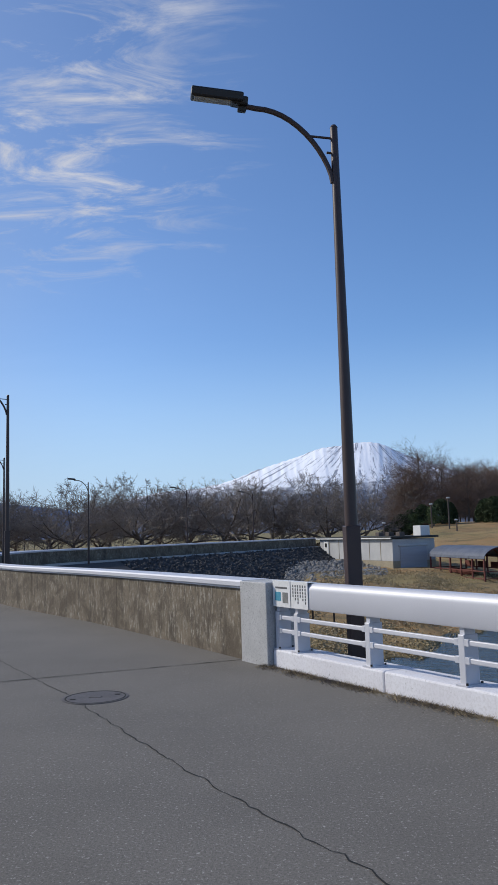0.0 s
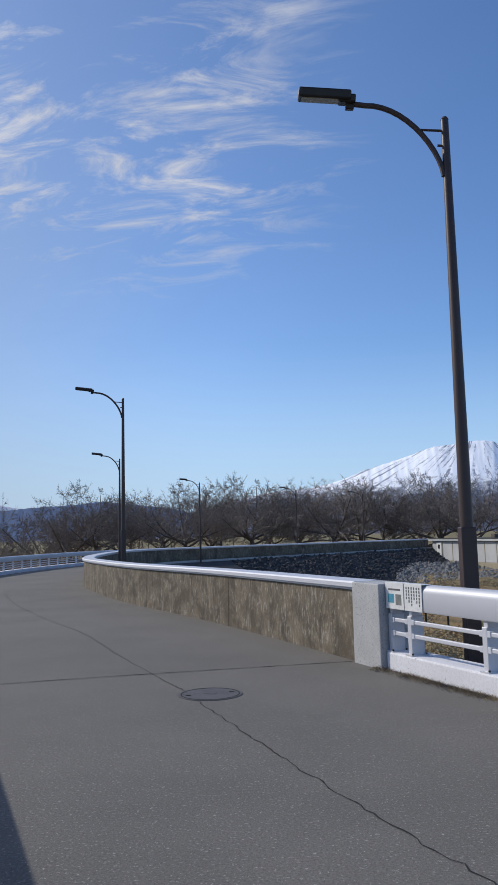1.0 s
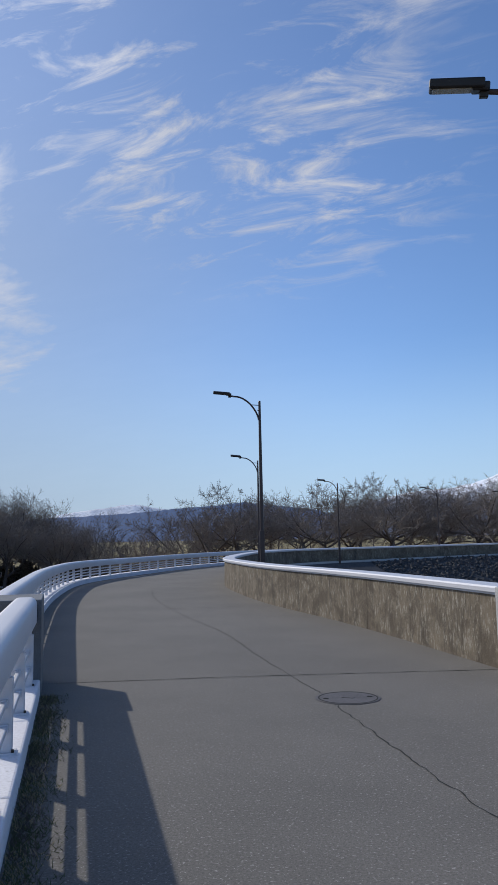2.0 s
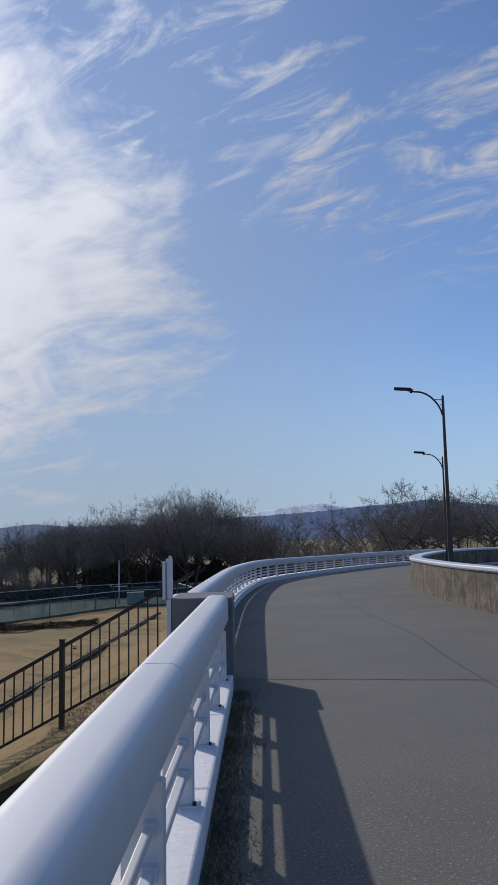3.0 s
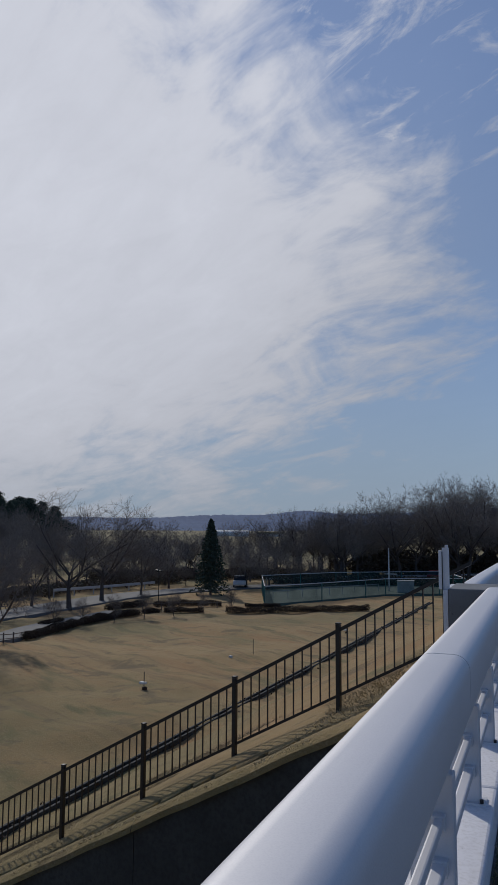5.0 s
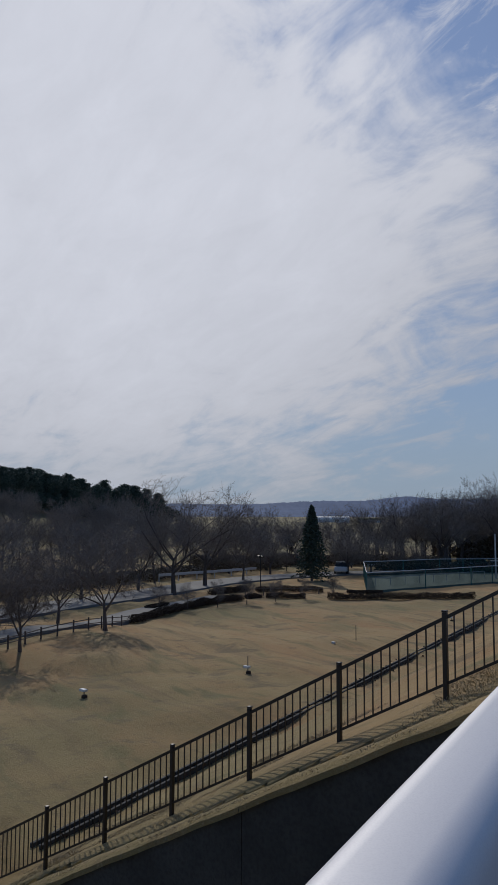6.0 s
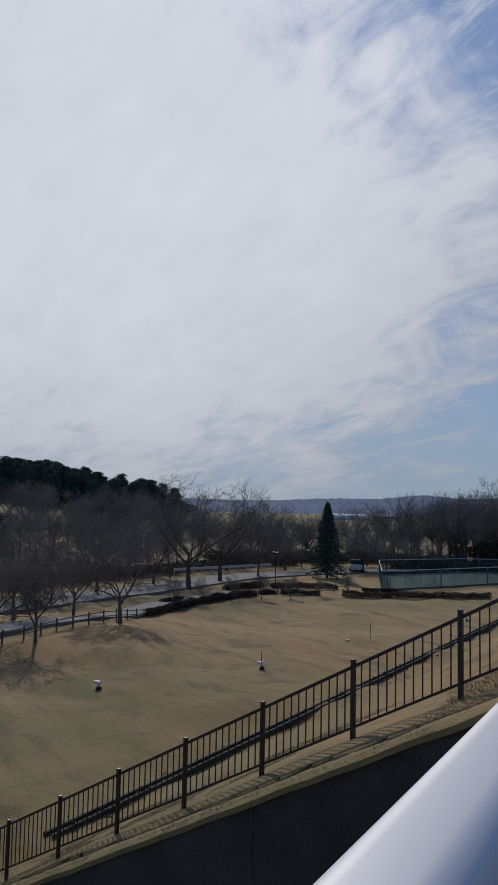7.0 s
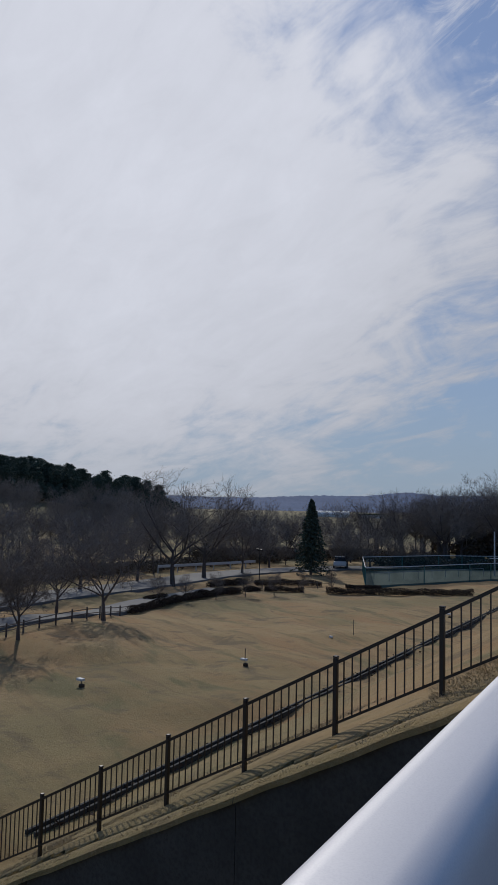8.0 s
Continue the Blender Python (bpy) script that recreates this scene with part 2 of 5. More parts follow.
def tube(bm, points, r0, r1=None, sides=8):
    """One bent round bar through the points."""
    points = [Vector(p) for p in points]
    rings = []
    for i, p in enumerate(points):
        d = (points[min(i + 1, len(points) - 1)] - points[max(i - 1, 0)]).normalized()
        x = d.orthogonal().normalized() if abs(d.y) > 0.9 else d.cross(Vector((0, 1, 0))).normalized()
        y = d.cross(x)
        r = r0 + ((r1 if r1 is not None else r0) - r0) * i / (len(points) - 1)
        rings.append([bm.verts.new(p + r * (x * math.cos(a) + y * math.sin(a))) for a in [2 * math.pi * k / sides for k in range(sides)]])
    for p, q in zip(rings, rings[1:]):
        for k in range(sides):
            bm.faces.new((p[k], p[(k + 1) % sides], q[(k + 1) % sides], q[k]))
    bm.faces.new(rings[0])
    bm.faces.new(rings[-1])
    bmesh.ops.recalc_face_normals(bm, faces=bm.faces[:])
    return bm


def curve_points(points, step=0.8):
    """A smooth line through a few points, in even steps."""
    p = [Vector(q) for q in points]
    p = [2 * p[0] - p[1]] + p + [2 * p[-1] - p[-2]]
    fine = []
    for i in range(1, len(p) - 2):
        for k in range(20):
            t = k / 20
            a, b, c, d = p[i - 1:i + 3]
            fine.append(0.5 * (2 * b + (c - a) * t + (2 * a - 5 * b + 4 * c - d) * t * t + (3 * b - a - 3 * c + d) * t ** 3))
    fine.append(p[-2])
    out, left = [fine[0]], step
    for a, b in zip(fine, fine[1:]):
        gap = (b - a).length
        while gap >= left:
            a = a + (b - a).normalized() * left
            gap -= left
            left = step
            out.append(a.copy())
        left -= gap
    if (out[-1] - fine[-1]).length > 0.2 * step:
        out.append(fine[-1])
    return out


def sweep(bm, line, profile, heights=None, closed=True):
    """Draws a profile of (outwards to the right of the way, up) along a plan line."""
    rings = []
    for i, p in enumerate(line):
        way = (line[min(i + 1, len(line) - 1)] - line[max(i - 1, 0)]).to_2d().normalized()
        side = Vector((way.y, -way.x))
        z = p.z if len(p) > 2 else 0.0
        k = heights[i] if heights else 1.0
        rings.append([bm.verts.new((p.x + side.x * a, p.y + side.y * a, z + b * k)) for a, b in profile])
    n = len(profile)
    for r, s in zip(rings, rings[1:]):
        for j in range(n if closed else n - 1):
            bm.faces.new((r[j], r[(j + 1) % n], s[(j + 1) % n], s[j]))
    if closed:
        bm.faces.new(rings[0])
        bm.faces.new(rings[-1][::-1])
    bmesh.ops.recalc_face_normals(bm, faces=bm.faces[:])
    return bm


# ---- plan: the bridge runs along U, its width along N ----
U, N = Vector((-0.52, 0.854, 0)), Vector((0.854, 0.52, 0))
YAW = math.degrees(math.atan2(-U.x, U.y))


def at(u, n, z=0.0):
    return U * u + N * n + Vector((0, 0, z))


def bridge_pose(u, n, z=0.0):
    return Matrix.Translation(at(u, n, z)) @ Matrix.Rotation(radians(YAW), 4, "Z")


def seg(points):
    return [Vector((*q, 0)) for q in points]


OUTER = curve_points([at(9.85, -0.69), at(16, -0.59), at(21, -0.45)] + seg([(-13.6, 22.2), (-15.2, 25.9), (-16.1, 29.6), (-16.6, 34), (-17.0, 39), (-17.0, 44), (-16.4, 49), (-14.8, 53.4), (-12.2, 57.4), (-6.5, 66.8), (3.9, 83.9)]), 0.625)
INNER = curve_points([at(8.5, 5.12)] + seg([(-1.62, 12.655), (-3.1, 15.045), (-5.55, 18.65), (-7.6, 22.3), (-9.35, 25.95), (-10.85, 30.6), (-12.0, 35.6), (-12.7, 40), (-12.75, 44), (-11.9, 47.3), (-10.1, 50.3), (-4.9, 58.8), (5.9, 76.5)]), 0.5)


def ribbon(bm, left, right, count, z=0.0):
    """Quads between two lines, matched along their lengths."""
    def even(line):
        run = [0.0]
        for a, b in zip(line, line[1:]):
            run.append(run[-1] + (b - a).length)
        run = np.array(run) / run[-1]
        s = np.linspace(0, 1, count)
        return np.stack([np.interp(s, run, [p[k] for p in line]) for k in range(2)], 1)
    a, b = even(left), even(right)
    va = [bm.verts.new((*p, z)) for p in a]
    vb = [bm.verts.new((*p, z)) for p in b]
    for i in range(count - 1):
        bm.faces.new((va[i], vb[i], vb[i + 1], va[i + 1]))
    return bm


def thicken(bm, deep):
    """Gives a flat sheet an underside and edges."""
    bmesh.ops.recalc_face_normals(bm, faces=bm.faces[:])
    if bm.faces[:][0].normal.z < 0:
        bmesh.ops.reverse_faces(bm, faces=bm.faces[:])
    made = bmesh.ops.extrude_face_region(bm, geom=bm.faces[:])["geom"]
    for v in made:
        if isinstance(v, bmesh.types.BMVert):
            v.co.z -= deep
    bmesh.ops.recalc_face_normals(bm, faces=bm.faces[:])


def build_deck():
    bm = ribbon(bmesh.new(), [at(-14, -0.5), at(9.43, -0.5)], [at(-14, 5.48), at(8.5, 5.48)], 30)
    thicken(bm, 0.5)
    ob = tagged(part("bridge_deck", bm, ASPHALT), "worn grey asphalt footbridge deck with fine cracks", "bridge deck", kind="structure")
    bm = ribbon(bmesh.new(), [at(9.5, -0.9), at(9.8, -0.9)] + OUTER, [at(8.505, 5.48), at(8.6, 5.28)] + INNER[2:], 160)
    thicken(bm, 0.5)
    tagged(part("path", bm, ASPHALT), "grey asphalt path curving along the embankment", "path", kind="structure")


build_deck()


# ---- embankment parapet wall with metal coping ----
def build_parapet():
    wall = thing("parapet_wall", "weathered concrete parapet wall with stains, metal coping", "wall", kind="structure")
    size = 9
    for k in range(0, len(INNER) - 1, size):
        line = INNER[k:k + size + 1]
        if len(line) < 2:
            continue
        tall = [0.86 - 0.06 * min((k + i) / 50, 1.0) for i in range(len(line))]
        line = [line[0] + (line[1] - line[0]).normalized() * 0.006] + line[1:-1] + [line[-1] - (line[-1] - line[-2]).normalized() * 0.006]
        part("wall_panel", sweep(bmesh.new(), line, [(0.0, -0.35), (0.02, 1.0), (0.36, 1.0), (0.4, -0.35)], tall), CONCRETE, wall)
    for k in range(0, len(INNER) - 1, 12):
        line = INNER[k:k + 13]
        if len(line) < 2:
            continue
        tall = [0.86 - 0.06 * min((k + i) / 50, 1.0) for i in range(len(line))]
        line = [Vector((p.x, p.y, h + 0.004)) for p, h in zip(line, tall)]
        part("coping_base", sweep(bmesh.new(), line, [(0.0, 0.0), (0.0, 0.03), (0.37, 0.03), (0.37, 0.0)]), SILVER, wall)
        part("coping", sweep(bmesh.new(), line, [(-0.04, 0.034), (-0.04, 0.085), (-0.02, 0.105), (0.36, 0.105), (0.4, 0.085), (0.4, 0.034)]), SILVER, wall, "silver metal coping")
    return wall


build_parapet()


# ---- railings ----
def beam_profile(half, low, top, r=0.075, cut=0.02):
    """Broad hollow beam with rounded upper corners and a small chamfer below."""
    c = half - r
    return ([(-half + cut / 2, low), (-half, low + cut), (-half, top - r - 0.015)] + [(-c - r * math.cos(a), top - r + r * math.sin(a)) for a in np.linspace(0, math.pi / 2, 8)]
            + [(c + r * math.cos(a), top - r + r * math.sin(a)) for a in np.linspace(math.pi / 2, 0, 8)] + [(half, top - r - 0.015), (half, low + 0.02), (half - 0.01, low)])


BEAM = beam_profile(0.125, 0.69, 0.975)
SKEW = 0.016


def rail_post(parent, p, way, foot=0.2, top=0.7):
    m = Matrix.Translation(p) @ Matrix.Rotation(math.atan2(-way.x, way.y), 4, "Z")
    bm = box(bmesh.new(), (0.17, 0.075, top - foot - 0.07), m @ pose(0, 0, (top + foot - 0.07) / 2), 0.008)
    box(bm, (0.13, 0.06, 0.1), m @ pose(0, 0, top - 0.05), 0.004)
    post = part("post", bm, SILVER, parent)
    bm = box(bmesh.new(), (0.22, 0.13, 0.012), m @ pose(0, 0, foot + 0.006))
    part("base_plate", bm, SILVER, post)
    bm = bmesh.new()
    for a in (-0.045, 0.045):
        bmesh.ops.create_cone(bm, cap_ends=True, segments=6, radius1=0.011, radius2=0.011, depth=0.022, matrix=m @ pose(a * 2, -0.05, foot + 0.02))
    part("bolt", bm, BLACK, post)
    return post


def straight_railing(n, inward, u0, u1, posts, seams, label, profile, bars, skew=0.0, foot=0.2):
    """Top beam in lengths with open joints, two rails from post to post; skew turns it off the deck's axis."""
    ob = thing("bridge_railing", label, "railing", kind="structure")
    off = lambda u: n + skew * u
    turned = lambda u, side, z: bridge_pose(u, off(u) + side, z) @ Matrix.Rotation(-math.atan(skew), 4, "Z")
    low = min(z for _, z in profile)
    cuts = [u0] + seams + [u1]
    for a, b in zip(cuts, cuts[1:]):
        line = [at(u, off(u)) for u in (a + 0.007, (a + b) / 2, b - 0.007)]
        part("top_beam", sweep(bmesh.new(), line, profile), SILVER, ob, smooth=True)
        if b != u1:
            sleeve = [(x * 0.95, low + 0.012 + (z - low) * 0.95) for x, z in profile]
            part("joint_sleeve", sweep(bmesh.new(), [at(b - 0.03, off(b)), at(b + 0.03, off(b))], sleeve), BLACK, ob, "dark sleeve inside the beam joint", smooth=True)
    for a, b in zip(posts, posts[1:]):
        for z, wide, side in bars:
            bm = box(bmesh.new(), (wide, abs(b - a) - 0.08, 0.045), turned((a + b) / 2, side * inward, z), 0.008)
            bar = part("rail", bm, SILVER, ob)
            for end in (max(a, b) - 0.06, min(a, b) + 0.06):
                part("bracket", box(bmesh.new(), (wide + 0.014, 0.05, 0.06), turned(end, side * inward, z), 0.004), SILVER, bar)
    for u in posts:
        rail_post(ob, at(u, off(u) + 0.03 * inward), U + N * skew, foot, low + 0.01)
    return ob


left_posts = [8.27 - 1.265 * i for i in range(14)]
right_posts = [7.84] + [7.46 - 1.25 * i for i in range(14)]
straight_railing(-0.442, 1, -9.0, 8.66, left_posts, [-4.7, -0.4, 3.88], "silver painted bridge railing with broad rounded top beam", beam_profile(0.125, 0.732, 1.015, 0.075, 0.11), ((0.34, 0.05, 0.06), (0.5, 0.035, 0.06)), SKEW, 0.17)
straight_railing(5.283, -1, -9.0, 7.895, right_posts, [-5.0, -1.0, 3.0], "silver painted bridge railing with broad rounded top beam", BEAM, ((0.415, 0.035, 0.09), (0.565, 0.035, 0.09)))


def kerb(n0, n1, u0, u1, label, top=0.2, skew=0.0):
    ob = thing("kerb", label, "kerb", kind="structure")
    u = u1
    while u > u0:
        a = max(u - 1.95, u0)
        mid = (a + u) / 2
        m = bridge_pose(mid, (n0 + n1) / 2 + skew * mid, top - 0.25) @ Matrix.Rotation(-math.atan(skew), 4, "Z")
        part("kerb_stone", box(bmesh.new(), (n1 - n0, u - a - 0.01, 0.5), m, 0.018), KERB, ob)
        u = a
    return ob


kerb(-0.68, -0.243, -9, 8.66, "white painted concrete kerb, chipped, under the railing", 0.17, 0.0125)
kerb(5.133, 5.503, -9, 7.895, "white painted concrete kerb, chipped, under the railing")


def curved_railing():
    ob = thing("embankment_railing", "silver railing curving along the embankment path", "railing", kind="structure")
    for k in range(0, len(OUTER) - 1, 8):
        line = OUTER[k:k + 9]
        if len(line) < 2:
            continue
        tall = [0.98 - 0.14 * min((k + i) / 45, 1.0) for i in range(len(line))]
        part("top_beam", sweep(bmesh.new(), line, BEAM, tall), SILVER, ob, smooth=True)
        part("kerb", sweep(bmesh.new(), line, [(-0.2, -0.3), (-0.2, 0.16), (0.2, 0.16), (0.2, -0.3)]), KERB, ob, "white concrete kerb")
        for z in (0.3, 0.42, 0.54):
            part("rail", sweep(bmesh.new(), line, [(-0.015, z), (-0.015, z + 0.045), (0.02, z + 0.045), (0.02, z)], tall), SILVER, ob)
    for i in range(0, len(OUTER) - 1, 2):
        way = (OUTER[i + 1] - OUTER[i]).normalized()
        tall = 0.98 - 0.14 * min(i / 45, 1.0)
        m = Matrix.Translation(OUTER[i]) @ Matrix.Rotation(math.atan2(-way.x, way.y), 4, "Z")
        part("post", box(bmesh.new(), (0.07, 0.1, 0.56 * tall), m @ pose(0, 0, 0.16 + 0.27 * tall), 0.006), SILVER, ob)
    return ob


curved_railing()


def pillars():
    ob = thing("granite_pillar", "grey granite end pillar between parapet wall and railing", "pillar", bridge_pose(8.2, 5.283), kind="structure")
    part("block", box(bmesh.new(), (0.44, 0.6, 1.3), pose(0, 0, 0.315), 0.012), GRANITE, ob)
    ob = thing("granite_pillar", "speckled granite end pillar, shade in its dark colour, with pale corner strip", "pillar", bridge_pose(9.16, -0.465), kind="structure")
    part("block", box(bmesh.new(), (0.67, 0.96, 2.2), pose(0, 0, -0.115), 0.012), SHADED_GRANITE, ob)
    part("corner_strip", box(bmesh.new(), (0.05, 0.96, 2.2), pose(-0.362, 0, -0.125), 0.006), SILVER, ob, "pale metal corner strip")
    ob = thing("marker_post", "short white steel channel post on the pillar", "post", bridge_pose(8.74, -0.835, 0.975))
    part("channel", box(bmesh.new(), (0.07, 0.05, 0.44), pose(0.012, 0, 0.22), 0.004), SILVER, ob)
    part("flange", box(bmesh.new(), (0.035, 0.09, 0.41), pose(-0.043, 0, 0.205), 0.003), SILVER, ob)
    part("edge_strip", box(bmesh.new(), (0.008, 0.07, 0.40), pose(-0.0215, -0.012, 0.2), 0.001), BLACK, ob)
    part("cap", box(bmesh.new(), (0.03, 0.06, 0.05), pose(0.022, 0, 0.445), 0.003), SILVER, ob)


pillars()


# ---- street lamps ----
def street_lamp():
    lamp = thing("street_lamp", "dark brown steel street lamp with curved arm and flat head", "street lamp", group="lamps along the path")
    part("sleeve", box(bmesh.new(), (0.17, 0.17, 3.2), pose(0, 0, 0.6), 0.012), BROWN, lamp, "square brown steel sleeve")
    part("pole", rod(bmesh.new(), (0, 0, 2.2), (0, 0, 7.0), 0.075, 0.045, 16), BROWN, lamp, smooth=True)
    part("pole_cap", rod(bmesh.new(), (0, 0, 7.0), (0, 0, 7.03), 0.048, 0.03, 16), BROWN, lamp)
    bm = bmesh.new()
    arc = [Vector((-0.9 * (1 - math.cos(a)) ** 0.86 - 0.04, 0, 6.3 + 0.9 * math.sin(a) ** 1.12)) for a in np.linspace(0, math.pi / 2, 13)]
    arc.append(arc[-1] + Vector((-0.2, 0, 0.03)))
    tube(bm, arc, 0.033)
    arm = part("arm", bm, BROWN, lamp, smooth=True)
    part("strut", rod(bmesh.new(), (0, 0, 6.86), (-0.3, 0, 6.88), 0.015), BROWN, arm)
    part("strut", rod(bmesh.new(), (0, 0, 6.67), (-0.1, 0, 6.68), 0.015), BROWN, arm)
    tilt = pose(-1.17, 0, 7.27, 14, 5, 0)
    bm = box(bmesh.new(), (0.62, 0.27, 0.11), tilt @ pose(-0.25, 0, 0.04), 0.02)
    box(bm, (0.2, 0.2, 0.1), tilt @ pose(0.02, 0, 0.01), 0.02)
    head = part("head", bm, BLACK, lamp, "flat black lamp head")
    bm = box(bmesh.new(), (0.44, 0.2, 0.02), tilt @ pose(-0.3, 0, -0.012), 0.004)
    part("lens", bm, surface("lamp lens", [(0.3, 0.28, 0.22), (0.36, 0.34, 0.27)], 3, 60, 0.25, bump=0.02), head, "pale glass lens")
    part("clamp", box(bmesh.new(), (0.1, 0.09, 0.09), tilt @ pose(0.06, 0, -0.06), 0.01), BLACK, head)
    return lamp


def polar(az, d, z=0.0):
    return Vector((-d * math.sin(radians(az)), d * math.cos(radians(az)), z))


# bearing, distance, height of the pole's top, turn of the arm
LAMPS = [(-7.607, 9.152, 6.43, 8.0), (17.02, 25.0, 6.0, 22.0), (17.32, 40.0, 5.56, 22.0), (11.58, 49.0, 4.92, 15.0), (4.59, 60.0, 4.95, 8.0), (-0.2, 70.0, 5.0, 5.0)]
first = street_lamp()
for i, (az, d, top, turn) in enumerate(LAMPS):
    k = (top + 0.45) / 7.48 if i else 1.0
    m = Matrix.Translation(polar(az, d, top - 7.03 * k)) @ Matrix.Rotation(radians(turn), 4, "Z") @ Matrix.Scale(k, 4)
    if i == 0:
        first.matrix_basis = m
    else:
        copy_thing(first, m)


# ---- ground: one sheet ----
LAWN = -6.0
F0, FE = Vector((-6.07, 8.13, 0)), Vector((-0.94, -0.342, 0))
FW = Vector((0.342, -0.94, 0))


def smooth(lo, hi, v):
    t = np.clip((v - lo) / (hi - lo), 0.0, 1.0)
    return t * t * (3 - 2 * t)


def lerp(a, b, t):
    return a + (b - a) * t


def shore(az):
    """How far off the water's edge lies at a bearing."""
    return 29.0 + 11.0 * smooth(-9.5, -18.0, az) + 40 * smooth(-19.0, -40.0, az) + 1.2 * np.sin(az * 1.7)


def land(x, y):
    """Height of the ground at points x, y (arrays)."""
    x, y = np.asarray(x, float), np.asarray(y, float)
    d, az = np.hypot(x, y), np.degrees(np.arctan2(-x, y))
    u, n = x * U.x + y * U.y, x * N.x + y * N.y
    left = lerp(LAWN, -1.0, smooth(95, 340, d))
    left = left + 12.0 * np.exp(-((az - 80) / 11.0) ** 2 - ((d - 300) / 90.0) ** 2)
    brow = 39.0 + 0.25 * (az - 70) + 0.5 * np.sin(az * 1.3)
    left = left + 0.55 * smooth(0.0, 3.0, d - brow) * (1 - smooth(8.0, 19.0, d - brow)) * smooth(61.0, 68.0, az) * (1 - smooth(80.0, 88.0, az))
    left = left + 0.12 * np.sin(x * 0.31 + 1.0) * np.sin(y * 0.27) * smooth(20, 30, d) * (1 - smooth(60, 75, d))
    front = -1.4 + 3.4 * smooth(66, 100, d) * smooth(-9, -13, az) + 0.8 * smooth(60, 300, d)
    z = lerp(front, left, smooth(16, 30, az))
    # pit and pool inside the curve
    far = (x + 12.7) * 0.853 - (y - 47.0) * 0.52
    inside = (far > 0) & (n > 5.3) & (az < 19)
    bank = np.minimum(-3.3 + (d - shore(az)) * 0.055, -1.6)
    bank = np.where(d < shore(az), -4.5, bank)
    pit = np.where(az > -2.5, -4.5, np.where(d < shore(az), -4.5, lerp(-3.0, bank, smooth(-2.5, -4.5, az))))
    z = np.where(inside, np.where((az < -4) & (d > 64), np.maximum(pit, lerp(pit, z, smooth(64, 75, d))), pit), z)
    z = np.where((az < -2) & (d < shore(az)) & (n > 5.3), -4.5, z)
    # bank of the curved path
    line = np.array([(p.x, p.y) for p in OUTER[::2]])
    near = np.sqrt(((np.stack([x, y], -1)[..., None, :] - line) ** 2).sum(-1)).min(-1)
    slope = np.where(u < 22, 0.03 + 0.54 * (n + 0.957), -0.15 - 0.54 * near)
    outside = ((n < -0.6) & (u < 30)) | ((az > 17) & (near > 0.1) & (u >= 22))
    z = np.where(outside & ~inside, np.maximum(z, np.minimum(slope, -0.02)), z)
    z = np.where((near < 0.5) | ((n >= -0.7) & (n < 5.4) & (u < 21) & (u > -20)), -0.75, z)
    # the gap that the bridge spans
    w = (x - F0.x) * FW.x + (y - F0.y) * FW.y
    z = np.where((w > -1) & (n < -0.9) & (u > 5), z - 0.12 * smooth(0.3, 1.1, w), z)
    z = np.where((w > 0.85) & ((u < 9.3) | (n < -0.95)) & (d < 60) & (az < 125) & ~((az < -20) & (d > 50)), np.minimum(z, -7.0), z)
    return z


def height(p):
    return float(land(p[0], p[1]))


def on_land(az, d, sink=0.0):
    p = polar(az, d)
    return Vector((p.x, p.y, height(p) - sink))


def build_ground():
    radii = np.concatenate([[0.01, 0.5, 1.0], 1.6 * 1.0215 ** np.arange(0, 372)])
    turns = np.radians(np.concatenate([np.arange(-180, -40, 6.0), np.arange(-40, 100, 0.75), np.arange(100, 180, 5.0)]))
    r, a = np.meshgrid(radii, turns)
    x, y = -r * np.sin(a), r * np.cos(a)
    z = np.stack([land(p, q) for p, q in zip(x, y)])
    rows, cols = x.shape
    rough = np.array([noise.noise(Vector((px * 0.35, py * 0.35, 0))) for px, py in zip(x.ravel(), y.ravel())]).reshape(x.shape)
    z = z + rough * np.clip(r / 150, 0.03, 0.2)
    verts = np.stack([x, y, z], -1).reshape(-1, 3)
    i, j = np.meshgrid(np.arange(rows), np.arange(cols - 1), indexing="ij")
    k = (i + 1) % rows
    faces = np.stack([i * cols + j, i * cols + j + 1, k * cols + j + 1, k * cols + j], -1).reshape(-1, 4)
    faces = np.concatenate([faces[:, ::-1]])
    me = bpy.data.meshes.new("ground")
    me.from_pydata(verts.tolist(), [], faces.tolist())
    me.update()
    tagged(link("ground", me, GRASS, smooth=True), "dry brown winter grass with worn and greener patches", "ground", kind="structure")


build_ground()


def build_water():
    m = bpy.data.materials.new("pond water")
    m.use_nodes = True
    n = Nodes(m.node_tree)
    where = n.add("ShaderNodeMapping", {"Vector": n.add("ShaderNodeTexCoord").outputs["Object"], "Scale": (0.6, 2.2, 1.0)}).outputs[0]
    wave = n.add("ShaderNodeBump", {"Height": n.noise(where, 1.6, 4.0, 0.6, 0.4), "Strength": 0.5, "Distance": 0.08})
    body = n.add("ShaderNodeBsdfPrincipled", {"Base Color": (0.035, 0.05, 0.055, 1), "Roughness": 0.12, "IOR": 1.33, "Normal": wave.outputs[0]})
    n.add("ShaderNodeOutputMaterial", {"Surface": body.outputs[0]})
    bm = bmesh.new()
    bm.faces.new([bm.verts.new(p) for p in (at(-20, 5.5, -3.25), at(7.5, 5.5, -3.25), (0, 50, -3.25), (30, 62, -3.25), (60, 30, -3.25), (30, -20, -3.25))])
    bmesh.ops.subdivide_edges(bm, edges=bm.edges[:], cuts=6, use_grid_fill=True)
    tagged(part("water", bm, m), "rippled dark blue pond water under the bridge", "water", kind="structure")


build_water()


